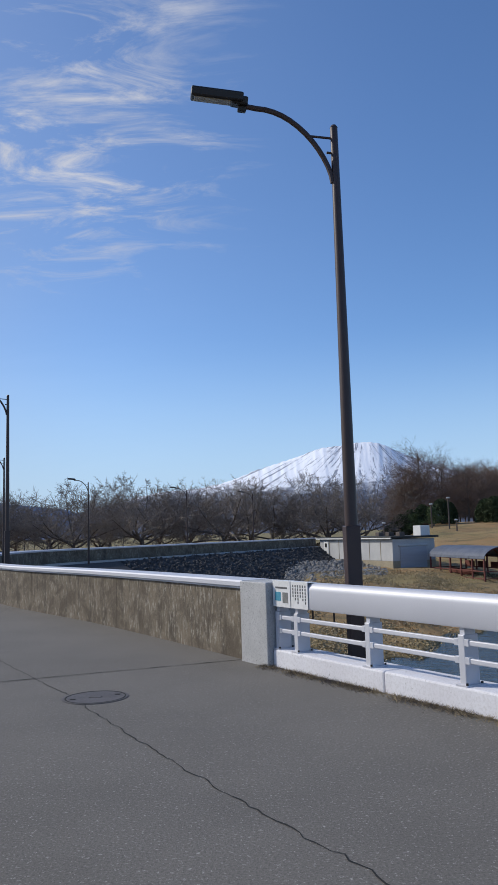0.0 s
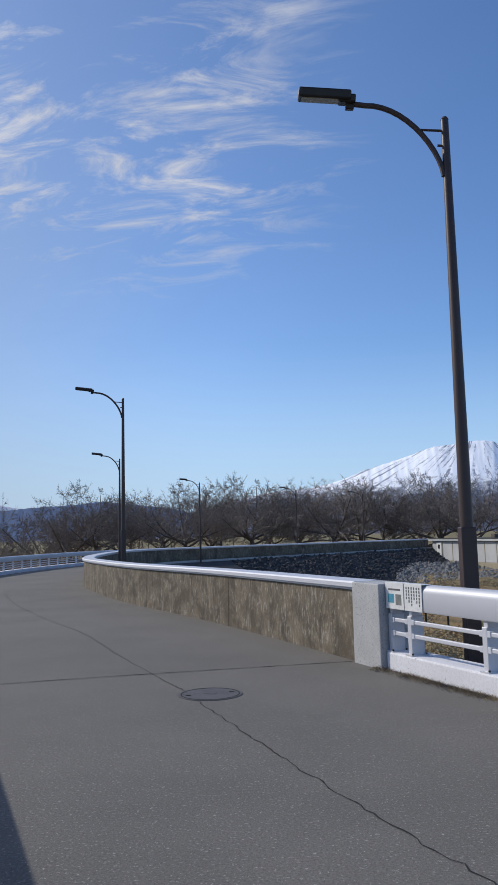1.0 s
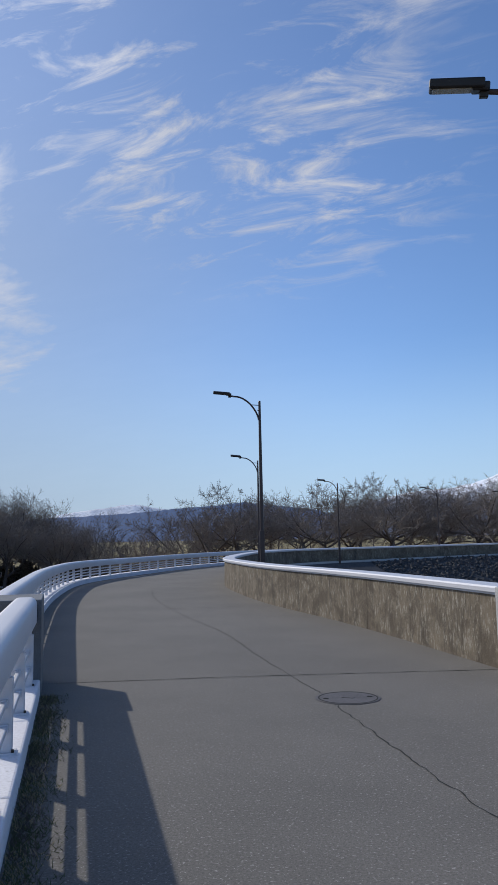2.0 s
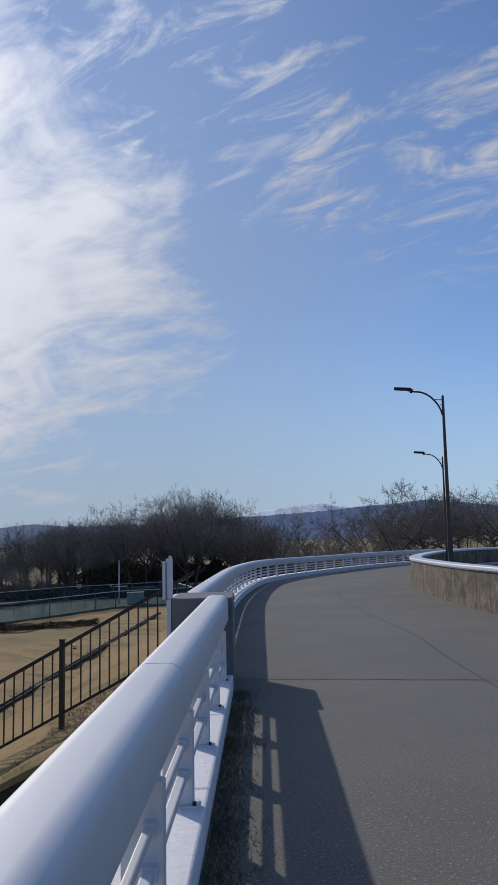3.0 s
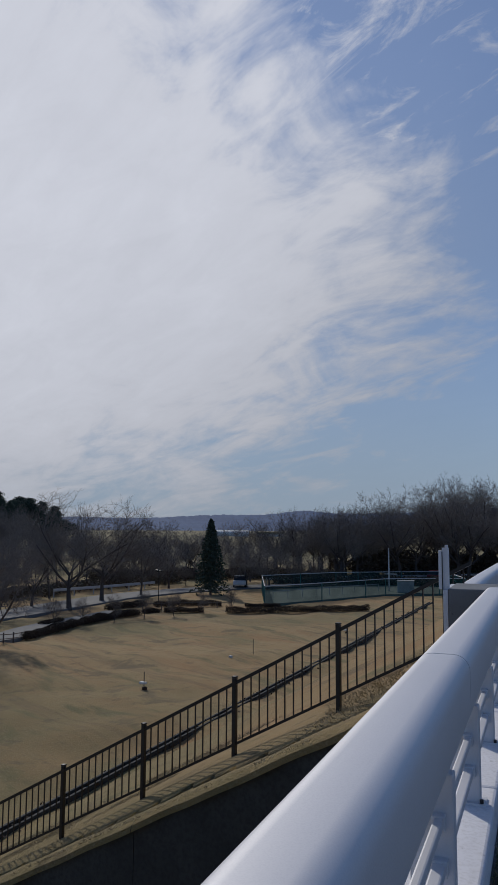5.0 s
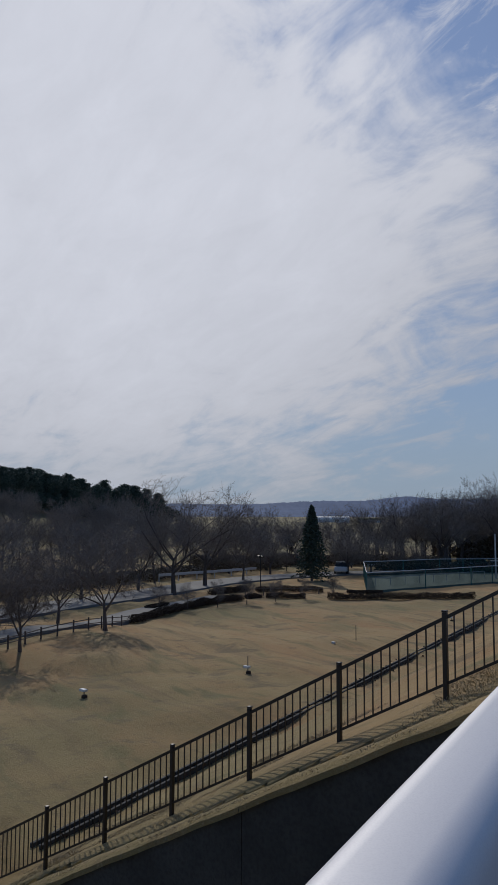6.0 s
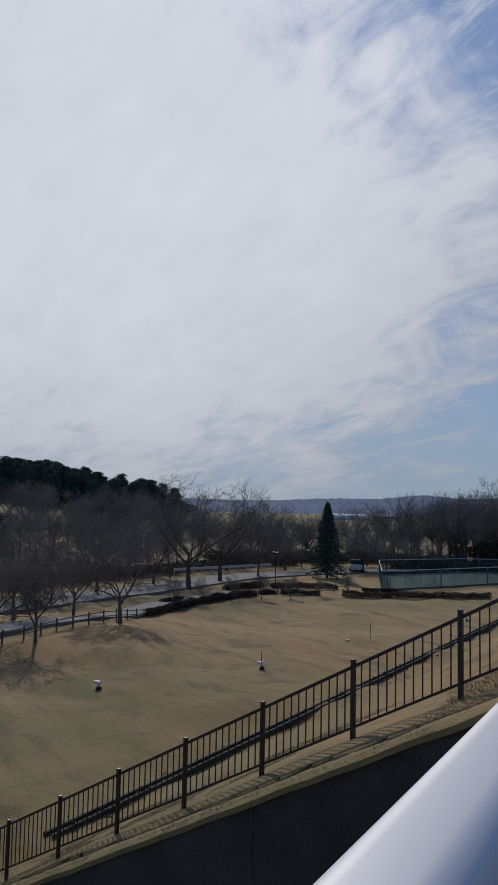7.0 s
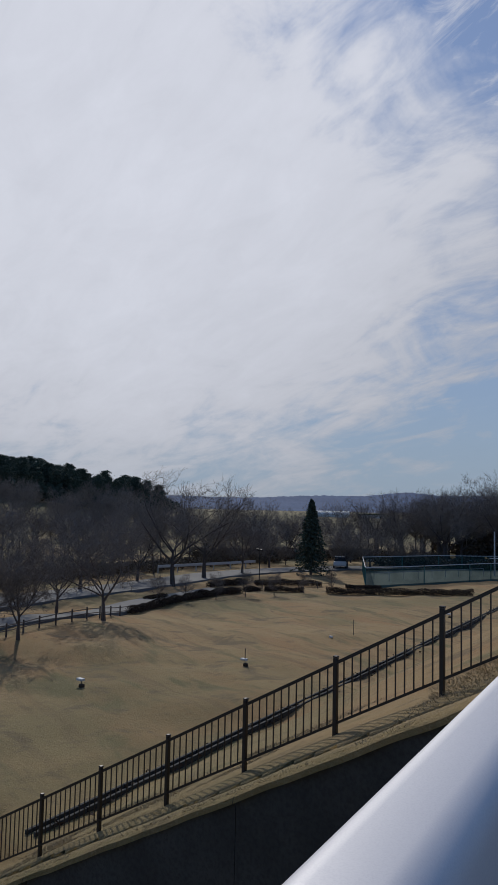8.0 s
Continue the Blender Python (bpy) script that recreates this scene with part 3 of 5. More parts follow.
# ---- wing wall and fence down the bank ----
def fence_point(s, w=0.0, z=0.0):
    p = F0 + FE * s + FW * w
    return Vector((p.x, p.y, z))


def build_wing_wall():
    ob = thing("wing_wall", "dark concrete wing wall beside the bridge", "wall", kind="structure")
    for a, b in ((-0.6, 3.7), (3.71, 8.0), (8.01, 12.3), (12.31, 18.0)):
        bm = bmesh.new()
        ends = []
        for s in (a, b):
            top = -0.2 - 0.526 * s
            ends.append([bm.verts.new(fence_point(s, w, z)) for w, z in ((0.72, top), (1.35, top - 0.01), (1.4, top - 0.06), (1.4, -8.0), (0.72, -8.0))])
        for k in range(5):
            bm.faces.new((ends[0][k], ends[0][(k + 1) % 5], ends[1][(k + 1) % 5], ends[1][k]))
        bm.faces.new(ends[0])
        bm.faces.new(ends[1][::-1])
        bmesh.ops.recalc_face_normals(bm, faces=bm.faces[:])
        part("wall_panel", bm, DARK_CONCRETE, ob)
        bm = bmesh.new()
        rows = []
        for s in np.linspace(a, b, 30):
            top = -0.2 - 0.526 * s
            rows.append([bm.verts.new(fence_point(s, w + 0.05 * noise.noise(Vector((s * 2.3, w * 3, 0))), top + h + 0.02 * noise.noise(Vector((s * 1.7, w * 2, 5))))) for w, h in ((0.0, -0.1), (0.3, 0.05), (0.6, 0.08), (0.95, 0.06), (1.32, 0.05), (1.44, -0.02), (1.46, -0.1))])
        for r, t in zip(rows, rows[1:]):
            for k in range(6):
                bm.faces.new((r[k], r[k + 1], t[k + 1], t[k]))
        bmesh.ops.recalc_face_normals(bm, faces=bm.faces[:])
        part("turf_edge", bm, GRASS, ob, "worn turf lapping over the wall", smooth=True)


build_wing_wall()


def build_fence():
    fence = thing("bank_fence", "black steel picket fence stepping down the grass bank", "fence", kind="structure")
    tops = lambda s: 1.09 - 0.526 * s
    posts = [-0.35] + [1.46 + 1.605 * i for i in range(9)]
    yaw = math.atan2(FE.y, FE.x)
    for s in posts[1:]:
        m = Matrix.Translation(fence_point(s)) @ Matrix.Rotation(yaw, 4, "Z")
        post = part("post", box(bmesh.new(), (0.062, 0.062, 1.18), m @ pose(0, 0, tops(s) - 0.56), 0.006), BLACK, fence)
        part("post_cap", box(bmesh.new(), (0.07, 0.07, 0.025), m @ pose(0, 0, tops(s) + 0.045), 0.008), BLACK, post)
    picket = None
    for a, b in zip(posts, posts[1:]):
        for drop, size in ((0.02, 0.05), (0.86, 0.04)):
            bm = bmesh.new()
            ends = []
            for s in (a + 0.033, b - 0.033):
                z = tops(s) - drop
                ends.append([bm.verts.new(fence_point(s, w, z + h)) for w, h in ((-0.022, 0), (0.022, 0), (0.022, -size), (-0.022, -size))])
            for k in range(4):
                bm.faces.new((ends[0][k], ends[0][(k + 1) % 4], ends[1][(k + 1) % 4], ends[1][k]))
            bm.faces.new(ends[0])
            bm.faces.new(ends[1][::-1])
            bmesh.ops.recalc_face_normals(bm, faces=bm.faces[:])
            part("rail", bm, BLACK, fence)
        count = 12 if a > 0 else 14
        for k in range(1, count):
            s = a + (b - a) * k / count
            if picket is None:
                picket = part("picket", box(bmesh.new(), (0.016, 0.016, 0.82)), BLACK, fence)
            else:
                picket = link("picket", picket.data, BLACK, fence)
            picket.matrix_basis = Matrix.Translation(fence_point(s, 0, tops(s) - 0.46)) @ Matrix.Rotation(yaw, 4, "Z")


build_fence()


# ---- trees ----
class Wood:
    """Gathers branches as thin tubes into plain vertex and face lists."""

    def __init__(self, seed, crown=None):
        self.r = random.Random(seed)
        self.crown = crown
        self.v, self.f = {0: [], 1: []}, {0: [], 1: []}

    def limb(self, points, r0, r1, sides, layer):
        v, f = self.v[layer], self.f[layer]
        base = len(v)
        for i, p in enumerate(points):
            d = (points[min(i + 1, len(points) - 1)] - points[max(i - 1, 0)]).normalized()
            x = d.orthogonal().normalized()
            y = d.cross(x)
            r = r0 + (r1 - r0) * i / (len(points) - 1)
            for k in range(sides):
                a = 2 * math.pi * k / sides
                v.append(tuple(p + r * (x * math.cos(a) + y * math.sin(a))))
        for i in range(len(points) - 1):
            for k in range(sides):
                a, b = base + i * sides + k, base + i * sides + (k + 1) % sides
                f.append((a, b, b + sides, a + sides))

    def grow(self, p, d, length, radius, level, spec):
        r = self.r
        last = level == len(spec) - 1
        steps = 2 if last else 4
        pts, way = [p.copy()], d.normalized()
        if self.crown and level:
            mid, wide, tall = self.crown
            tip = p + way * length
            out = math.sqrt((tip.x ** 2 + tip.y ** 2) / wide ** 2 + ((tip.z - mid) / tall) ** 2)
            if out > 1.0:
                length *= max(1.0 - 1.25 * (out - 1.0), 0.3) * r.uniform(0.85, 1.1)
        lift = spec[level].get("lift", 0.0)
        for _ in range(steps):
            bend = spec[level].get("bend", 0.2)
            way = (way + Vector((r.uniform(-1, 1), r.uniform(-1, 1), r.uniform(-1, 1))) * bend + Vector((0, 0, lift))).normalized()
            pts.append(pts[-1] + way * length / steps)
        thin = radius * (0.35 if not last else 0.3)
        self.limb(pts, radius, thin, 6 if level == 0 else 5 if level == 1 else 3, 0 if level < 2 else 1)
        if last:
            return
        nxt = spec[level + 1]
        for k in range(nxt["count"]):
            t = r.uniform(nxt.get("from", 0.3), 1.0) if k else 1.0
            i = min(int(t * steps), steps - 1)
            q = pts[i].lerp(pts[i + 1], t * steps - i)
            axis = (pts[i + 1] - pts[i]).normalized()
            turn = axis.orthogonal()
            turn.rotate(Matrix.Rotation(k * 2.4 + r.uniform(-0.5, 0.5), 3, axis))
            spread = radians(nxt["angle"] * r.uniform(0.6, 1.25)) * (0.4 if k == 0 and nxt.get("lead", True) else 1.0)
            way2 = axis * math.cos(spread) + turn * math.sin(spread)
            self.grow(q, way2, length * nxt["len"] * r.uniform(0.7, 1.15) * (1.15 - 0.4 * t if nxt.get("cone") else 1.0),
                      max(radius * (1 - 0.6 * t) * nxt.get("rad", 0.6), 0.0105), level + 1, spec)

    def meshes(self, name):
        out = []
        for layer in (0, 1):
            me = bpy.data.meshes.new(name)
            me.from_pydata(self.v[layer], [], self.f[layer])
            me.update()
            out.append(me)
        return out


CHERRY = [dict(bend=0.12), dict(count=6, angle=58, len=2.1, rad=0.78, bend=0.2, lift=0.03, **{"from": 0.7}, lead=False), dict(count=8, angle=52, len=0.55, rad=0.6, bend=0.24, lift=0.06, **{"from": 0.25}),
          dict(count=9, angle=52, len=0.46, rad=0.5, bend=0.28, lift=0.01, **{"from": 0.2}), dict(count=9, angle=52, len=0.42, rad=0.6, bend=0.28, lift=0.0, **{"from": 0.15})]
DOMED = [dict(bend=0.08), dict(count=7, angle=42, len=1.5, rad=0.72, bend=0.16, lift=0.1, lead=False, **{"from": 0.55}), dict(count=9, angle=46, len=0.52, rad=0.6, bend=0.2, lift=0.07, **{"from": 0.25}),
         dict(count=9, angle=48, len=0.5, rad=0.5, bend=0.22, lift=0.03, **{"from": 0.25}), dict(count=7, angle=46, len=0.5, rad=0.6, bend=0.24, lift=0.02, **{"from": 0.2})]
TALL = [dict(bend=0.06), dict(count=16, angle=44, len=0.45, rad=0.6, bend=0.14, lift=0.1, **{"from": 0.3}), dict(count=9, angle=46, len=0.5, rad=0.5, bend=0.2, lift=0.05, **{"from": 0.25}),
        dict(count=7, angle=46, len=0.5, rad=0.5, bend=0.22, lift=0.02, **{"from": 0.25}), dict(count=6, angle=44, len=0.5, rad=0.6, bend=0.22, **{"from": 0.2})]
LARCH = [dict(bend=0.03), dict(count=80, angle=76, len=0.36, rad=0.32, bend=0.12, lift=0.08, cone=True, lead=False, **{"from": 0.12}), dict(count=11, angle=46, len=0.4, rad=0.6, bend=0.2, lift=0.05, **{"from": 0.1}),
         dict(count=8, angle=42, len=0.55, rad=0.9, bend=0.25, lift=0.05, **{"from": 0.1})]


def bare_tree(name, label, seed, spec, length, radius, twigs, group, crown=None):
    wood = Wood(seed, crown)
    wood.grow(Vector((0, 0, -0.2)), Vector((wood.r.uniform(-0.1, 0.1), wood.r.uniform(-0.1, 0.1), 1)), length, radius, 0, spec)
    limbs, crown = wood.meshes(name)
    ob = thing(name, label, "tree", group=group)
    link("trunk", limbs, BARK, ob)
    link("crown", crown, twigs, ob, "bare leafless twigs")
    return ob


cherries = [bare_tree("cherry_tree", "bare spreading cherry tree with dark twisted limbs", 10 + i, CHERRY, 1.5, 0.18, TWIG, "cherry trees", (2.7, 3.7, 2.2)) for i in range(4)]
domed = [bare_tree("bare_tree", "leafless broad-crowned deciduous tree with dark limbs", 40 + i, DOMED, 3.2, 0.24, TWIG, "bare trees", (6.3, 4.2, 3.2)) for i in range(4)]
talls = [bare_tree("bare_tree", "tall leafless deciduous tree with upright branches", 30 + i, TALL, 8.0, 0.18, TWIG, "bare trees", (6.9, 3.3, 4.4)) for i in range(4)]
parkers = [bare_tree("bare_tree", "low leafless park tree, branching near the ground", 70 + i, DOMED, 1.9, 0.15, TWIG, "bare trees", (3.2, 2.9, 2.4)) for i in range(3)]
larches = [bare_tree("larch_tree", "bare reddish-brown larch tree", 50 + i, LARCH, 14.0, 0.22, RED_TWIG, "larch trees") for i in range(2)]
used = set()


def plant(kind, pool, az, d, size, rng, sink=0.1):
    """Sets one tree of a pool on the ground."""
    ob = pool[rng.randrange(len(pool))]
    m = Matrix.Translation(on_land(az, d, sink)) @ Matrix.Rotation(rng.uniform(0, 6.28), 4, "Z") @ Matrix.Diagonal((size * rng.uniform(0.92, 1.1), size * rng.uniform(0.92, 1.1), size, 1))
    if ob.name not in used:
        used.add(ob.name)
        ob.matrix_basis = m
        return ob
    return copy_thing(ob, m)


def build_trees():
    rng = random.Random(5)
    # cherry row beyond the embankment
    for i in range(18):
        plant("cherry", cherries, 27 - i * 2.05 + rng.uniform(-0.5, 0.5), 96 + rng.uniform(-5, 7), rng.uniform(1.32, 1.52), rng)
    for i in range(11):
        plant("cherry", cherries, 26 - i * 3.1 + rng.uniform(-0.6, 0.6), 112 + rng.uniform(-5, 8), rng.uniform(1.5, 1.72), rng)
    for i in range(8):
        plant("tall", talls, 17 - i * 1.1 + rng.uniform(-0.8, 0.8), 150 + rng.uniform(-5, 15), rng.uniform(0.62, 0.75), rng)
    # wood beside the road
    for i in range(46):
        az = rng.uniform(29.0, 46)
        top = float(np.interp(az, (29, 32, 35, 38, 40.5, 43, 46), (1.05, 1.2, 1.43, 1.4, 1.33, 1.17, 0.88)))
        plant("domed", domed, az, rng.uniform(118, 146), top * rng.uniform(0.8, 1.06), rng)
    # park, along the two paths
    for az, d, k in ((68.2, 50.5, 1.1), (74.0, 43.2, 0.85), (77.4, 43, 0.9), (71.5, 58, 0.9), (75.5, 55, 1.1), (80, 52, 1.2), (73, 66, 1.2), (77, 70, 1.3), (70, 72, 1.2), (66, 80, 1.2), (58.5, 92, 1.2), (56.5, 104, 1.2), (51, 104, 1.1)):
        plant("park", parkers, az, d, k, rng)
    for az, d, k in ((63.4, 77, 1.22), (61.2, 85, 0.98)):
        plant("domed", domed, az, d, k, rng)
    for az, d, k in ( (64.8, 90, 0.95), (66.3, 95, 0.95), (67.8, 88, 0.9), (69.5, 97, 0.95), (71.2, 92, 0.9), (73.2, 99, 1.0), (75.4, 94, 1.0), (77.5, 100, 1.0), (62.3, 104, 0.9), (60.2, 110, 0.8), (57.3, 120, 0.8), (55.2, 125, 0.75), (49.5, 122, 0.8), (47.6, 118, 0.85), (46.0, 122, 0.9), (44.6, 124, 0.95)):
        plant("tall", talls, az, d, k, rng)
    for i in range(46):
        plant("tall", talls, rng.uniform(62.5, 84), rng.uniform(98, 150), rng.uniform(0.75, 1.02), rng)
    for i in range(40):
        plant("domed", domed, rng.uniform(65, 86), rng.uniform(150, 225), rng.uniform(0.7, 0.95), rng)
    for az, d, k in ((50.7, 136, 0.9), (48.9, 138, 0.98), (47.2, 134, 0.98), (45.7, 138, 0.95), (44.1, 132, 1.0), (55.0, 128, 0.8), (57.8, 122, 0.78)):
        plant("domed", domed, az, d, k, rng)
    for i in range(12):
        plant("tall", talls, rng.uniform(46, 62), rng.uniform(126, 160), rng.uniform(0.5, 0.68), rng)
    for i in range(13):
        plant("domed", domed, 62 - 1.3 * i + rng.uniform(-0.5, 0.5), rng.uniform(116, 140), rng.uniform(0.62, 0.82), rng)
    for i in range(11):
        plant("park", parkers, 61 - 1.5 * i + rng.uniform(-0.6, 0.6), rng.uniform(102, 112), rng.uniform(0.6, 0.85), rng)
    for i in range(7):
        plant("sapling", talls, 64.5 - 2.1 * i, 62 + 2.2 * i, 0.32, rng)
    # larch stand on the rise
    for i in range(30):
        az = rng.uniform(-20, -10.3)
        top = float(np.interp(az, (-20, -15.5, -14, -12, -11, -10.3), (0.72, 0.76, 0.88, 0.9, 0.8, 0.6)))
        plant("larch", larches, az, rng.uniform(125, 165), top * rng.uniform(0.9, 1.04), rng)


build_trees()


# ---- distance: snow mountain and hills ----
def relief(name, bearings, heights, near, far, material, label, wrinkle, step=0.12, base=-10.0):
    """A range whose skyline has the given elevations (degrees) at some bearings."""
    az = np.arange(bearings[0], bearings[-1], step)
    k = np.interp(az, bearings, heights)
    soft = np.convolve(np.pad(k, 8, mode="edge"), np.ones(17) / 17, mode="valid")
    t = np.linspace(0, 1.25, 30)
    verts = []
    for a, e in zip(az, soft):
        for s in t:
            d = near + (far - near) * s
            rise = s ** 1.25 if s <= 1 else 1 - (s - 1) * 1.5
            gully = noise.ridged_multi_fractal(Vector((1.6 * (a + 7.6) * wrinkle / (0.6 + 3.2 * max(1.08 - s, 0)) + 0.35 * noise.noise(Vector((a * 0.7, s * 4, 1))), s * 2.2, 3.1)), 1.0, 2.1, 5, 1.0, 2.0) - 1.2
            crag = noise.fractal(Vector((a * wrinkle * 3, s * 5.0, 7.7)), 1.0, 2.0, 4)
            top = far * math.tan(radians(e))
            z = base + (top - base) * max(rise, 0) + top * (0.015 * gully * min(s * 2, 1) * (1 - 0.75 * min(s, 1)) + 0.003 * crag) + 2.5 * crag * min(s, 1)
            verts.append((-d * math.sin(radians(a)), d * math.cos(radians(a)), z))
    n, m = len(az), len(t)
    faces = [(i * m + j, i * m + j + 1, (i + 1) * m + j + 1, (i + 1) * m + j) for i in range(n - 1) for j in range(m - 1)]
    me = bpy.data.meshes.new(name)
    me.from_pydata(verts, [], faces)
    me.update()
    return tagged(link(name, me, material, smooth=True), label, "mountain", kind="structure")


SUMMIT = 3900 * math.tan(radians(6.4))
summit_side = Vector((math.cos(radians(-8.2)), math.sin(radians(-8.2)), 0))
summit_at = polar(-8.2, 3900).dot(summit_side)


def snow_material():
    m = bpy.data.materials.new("snow and rock")
    m.use_nodes = True
    n = Nodes(m.node_tree)
    p = n.add("ShaderNodeTexCoord").outputs["Object"]
    z = n.add("ShaderNodeSeparateXYZ", {0: p}).outputs[2]
    side = n.vmath("DOT_PRODUCT", p, tuple(summit_side), out=1)
    drop = n.math("SUBTRACT", SUMMIT + 130.0, z)
    fan = n.math("DIVIDE", n.math("SUBTRACT", side, summit_at), n.math("MAXIMUM", drop, 40.0))
    where = n.add("ShaderNodeCombineXYZ", {0: n.math("MULTIPLY", fan, 6.0), 1: n.math("MULTIPLY", drop, 0.004)}).outputs[0]
    rib = n.noise(where, 1.7, 9.0, 0.72, 0.9)
    patchy = n.noise(p, 0.012, 6.0, 0.65, 0.6)
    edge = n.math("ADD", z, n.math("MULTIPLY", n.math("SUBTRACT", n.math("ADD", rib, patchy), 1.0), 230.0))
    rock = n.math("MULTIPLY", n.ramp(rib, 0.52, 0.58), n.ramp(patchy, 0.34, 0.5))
    # rock and lower woods carry bluish distance haze in their colours
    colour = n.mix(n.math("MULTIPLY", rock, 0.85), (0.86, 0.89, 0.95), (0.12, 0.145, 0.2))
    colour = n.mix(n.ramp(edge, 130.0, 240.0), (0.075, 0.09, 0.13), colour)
    body = n.add("ShaderNodeBsdfPrincipled", {"Base Color": colour, "Roughness": 0.8})
    n.add("ShaderNodeOutputMaterial", {"Surface": body.outputs[0]})
    return m


# the blue of distance haze is put into the hills' base colour
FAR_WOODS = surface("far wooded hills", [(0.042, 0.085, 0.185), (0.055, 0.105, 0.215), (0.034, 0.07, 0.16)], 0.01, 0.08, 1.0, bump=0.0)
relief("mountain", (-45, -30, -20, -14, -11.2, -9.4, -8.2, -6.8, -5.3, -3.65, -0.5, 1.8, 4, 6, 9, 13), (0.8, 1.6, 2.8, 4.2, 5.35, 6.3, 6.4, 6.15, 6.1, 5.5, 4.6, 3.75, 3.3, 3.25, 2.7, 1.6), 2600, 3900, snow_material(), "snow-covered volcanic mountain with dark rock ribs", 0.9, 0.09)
# grey-blue distance haze mixed into the ridge's snow colours
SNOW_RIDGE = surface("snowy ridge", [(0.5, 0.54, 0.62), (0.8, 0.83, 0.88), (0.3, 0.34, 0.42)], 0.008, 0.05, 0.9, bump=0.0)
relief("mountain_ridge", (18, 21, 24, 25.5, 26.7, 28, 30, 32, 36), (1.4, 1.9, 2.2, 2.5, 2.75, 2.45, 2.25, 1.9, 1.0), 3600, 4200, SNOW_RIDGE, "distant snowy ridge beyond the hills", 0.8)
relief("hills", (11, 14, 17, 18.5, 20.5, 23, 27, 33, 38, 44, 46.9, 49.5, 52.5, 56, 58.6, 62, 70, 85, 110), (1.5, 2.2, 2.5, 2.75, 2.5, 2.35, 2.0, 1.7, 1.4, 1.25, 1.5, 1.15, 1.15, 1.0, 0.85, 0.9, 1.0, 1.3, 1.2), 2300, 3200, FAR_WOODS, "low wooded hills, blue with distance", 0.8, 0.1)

# ---- evergreens ----
# needle greens are lifted and slightly blued to carry distance haze
NEEDLE = surface("dark green needles", [(0.05, 0.075, 0.055), (0.065, 0.092, 0.062), (0.08, 0.105, 0.07)], 0.8, 6, 0.95, bump=0.0, vary=0.25)
HEDGE = surface("winter hedge leaves", [(0.05, 0.03, 0.02), (0.07, 0.04, 0.025), (0.04, 0.035, 0.018)], 0.7, 6, 0.95, bump=0.0, vary=0.3)
TOPIARY = surface("clipped evergreen leaves", [(0.03, 0.05, 0.017), (0.045, 0.065, 0.022), (0.065, 0.075, 0.028)], 0.8, 7, 0.95, bump=0.0, vary=0.2)
SCRUB = surface("brown scrub", [(0.12, 0.092, 0.066), (0.155, 0.118, 0.08), (0.085, 0.08, 0.045)], 0.3, 4, 0.95, bump=0.0, vary=0.3)


def leaf_mesh(name, spots, size, rng):
    """Many small leaves, one at each of the spots."""
    v, f = [], []
    for p in spots:
        a = Vector((rng.uniform(-1, 1), rng.uniform(-1, 1), rng.uniform(-0.6, 0.6))).normalized() * size * rng.uniform(0.6, 1.3)
        b = a.orthogonal().normalized() * size * rng.uniform(0.25, 0.5)
        b.rotate(Matrix.Rotation(rng.uniform(0, 6.28), 3, a.normalized()))
        k = len(v)
        v += [tuple(p - a * 0.5), tuple(p + b), tuple(p + a), tuple(p - b)]
        f += [(k, k + 1, k + 2, k + 3)]
    me = bpy.data.meshes.new(name)
    me.from_pydata(v, [], f)
    me.update()
    return me


def spruce():
    rng = random.Random(3)
    ob = thing("spruce_tree", "dark green spruce tree standing at the lawn's far edge", "tree", Matrix.Translation(on_land(53.5, 94, 0.1)))
    part("trunk", rod(bmesh.new(), (0, 0, -0.2), (0, 0, 8.8), 0.16, 0.02, 8), BARK, ob)
    spots = []
    for i in range(150):
        t = (i / 150) ** 0.9
        z, reach = 0.9 + 8.0 * t, 2.5 * (1 - t) ** 0.85 * rng.uniform(0.75, 1.1) + 0.1
        a = i * 2.4
        for k in range(34):
            s = rng.uniform(0.1, 1.0)
            side = rng.uniform(-0.25, 0.25) * reach * s
            spots.append(Vector((math.cos(a) * reach * s - math.sin(a) * side, math.sin(a) * reach * s + math.cos(a) * side, z - 0.35 * reach * s + rng.uniform(-0.1, 0.12))))
    link("crown", leaf_mesh("crown", spots, 0.26, rng), NEEDLE, ob, "dense drooping dark needles")


def pine(seed):
    rng = random.Random(seed)
    ob = thing("pine_tree", "dark green pine tree on the hilltop", "tree", group="pines on the hill")
    bm = rod(bmesh.new(), (0, 0, -0.5), (0.3, 0.1, 10.5), 0.22, 0.06, 7)
    part("trunk", bm, BARK, ob)
    spots = []
    for i in range(26):
        t = i / 26
        a, z = i * 2.4, 4.0 + 7.2 * t
        reach = (3.2 * (1 - t) + 0.5) * rng.uniform(0.5, 1.0)
        c = Vector((math.cos(a) * reach, math.sin(a) * reach, z))
        for _ in range(90):
            spots.append(c + Vector((rng.gauss(0, 0.65), rng.gauss(0, 0.65), rng.gauss(0, 0.28))))
    link("crown", leaf_mesh("crown", spots, 0.42, rng), NEEDLE, ob, "layered dark needle clumps")
    return ob


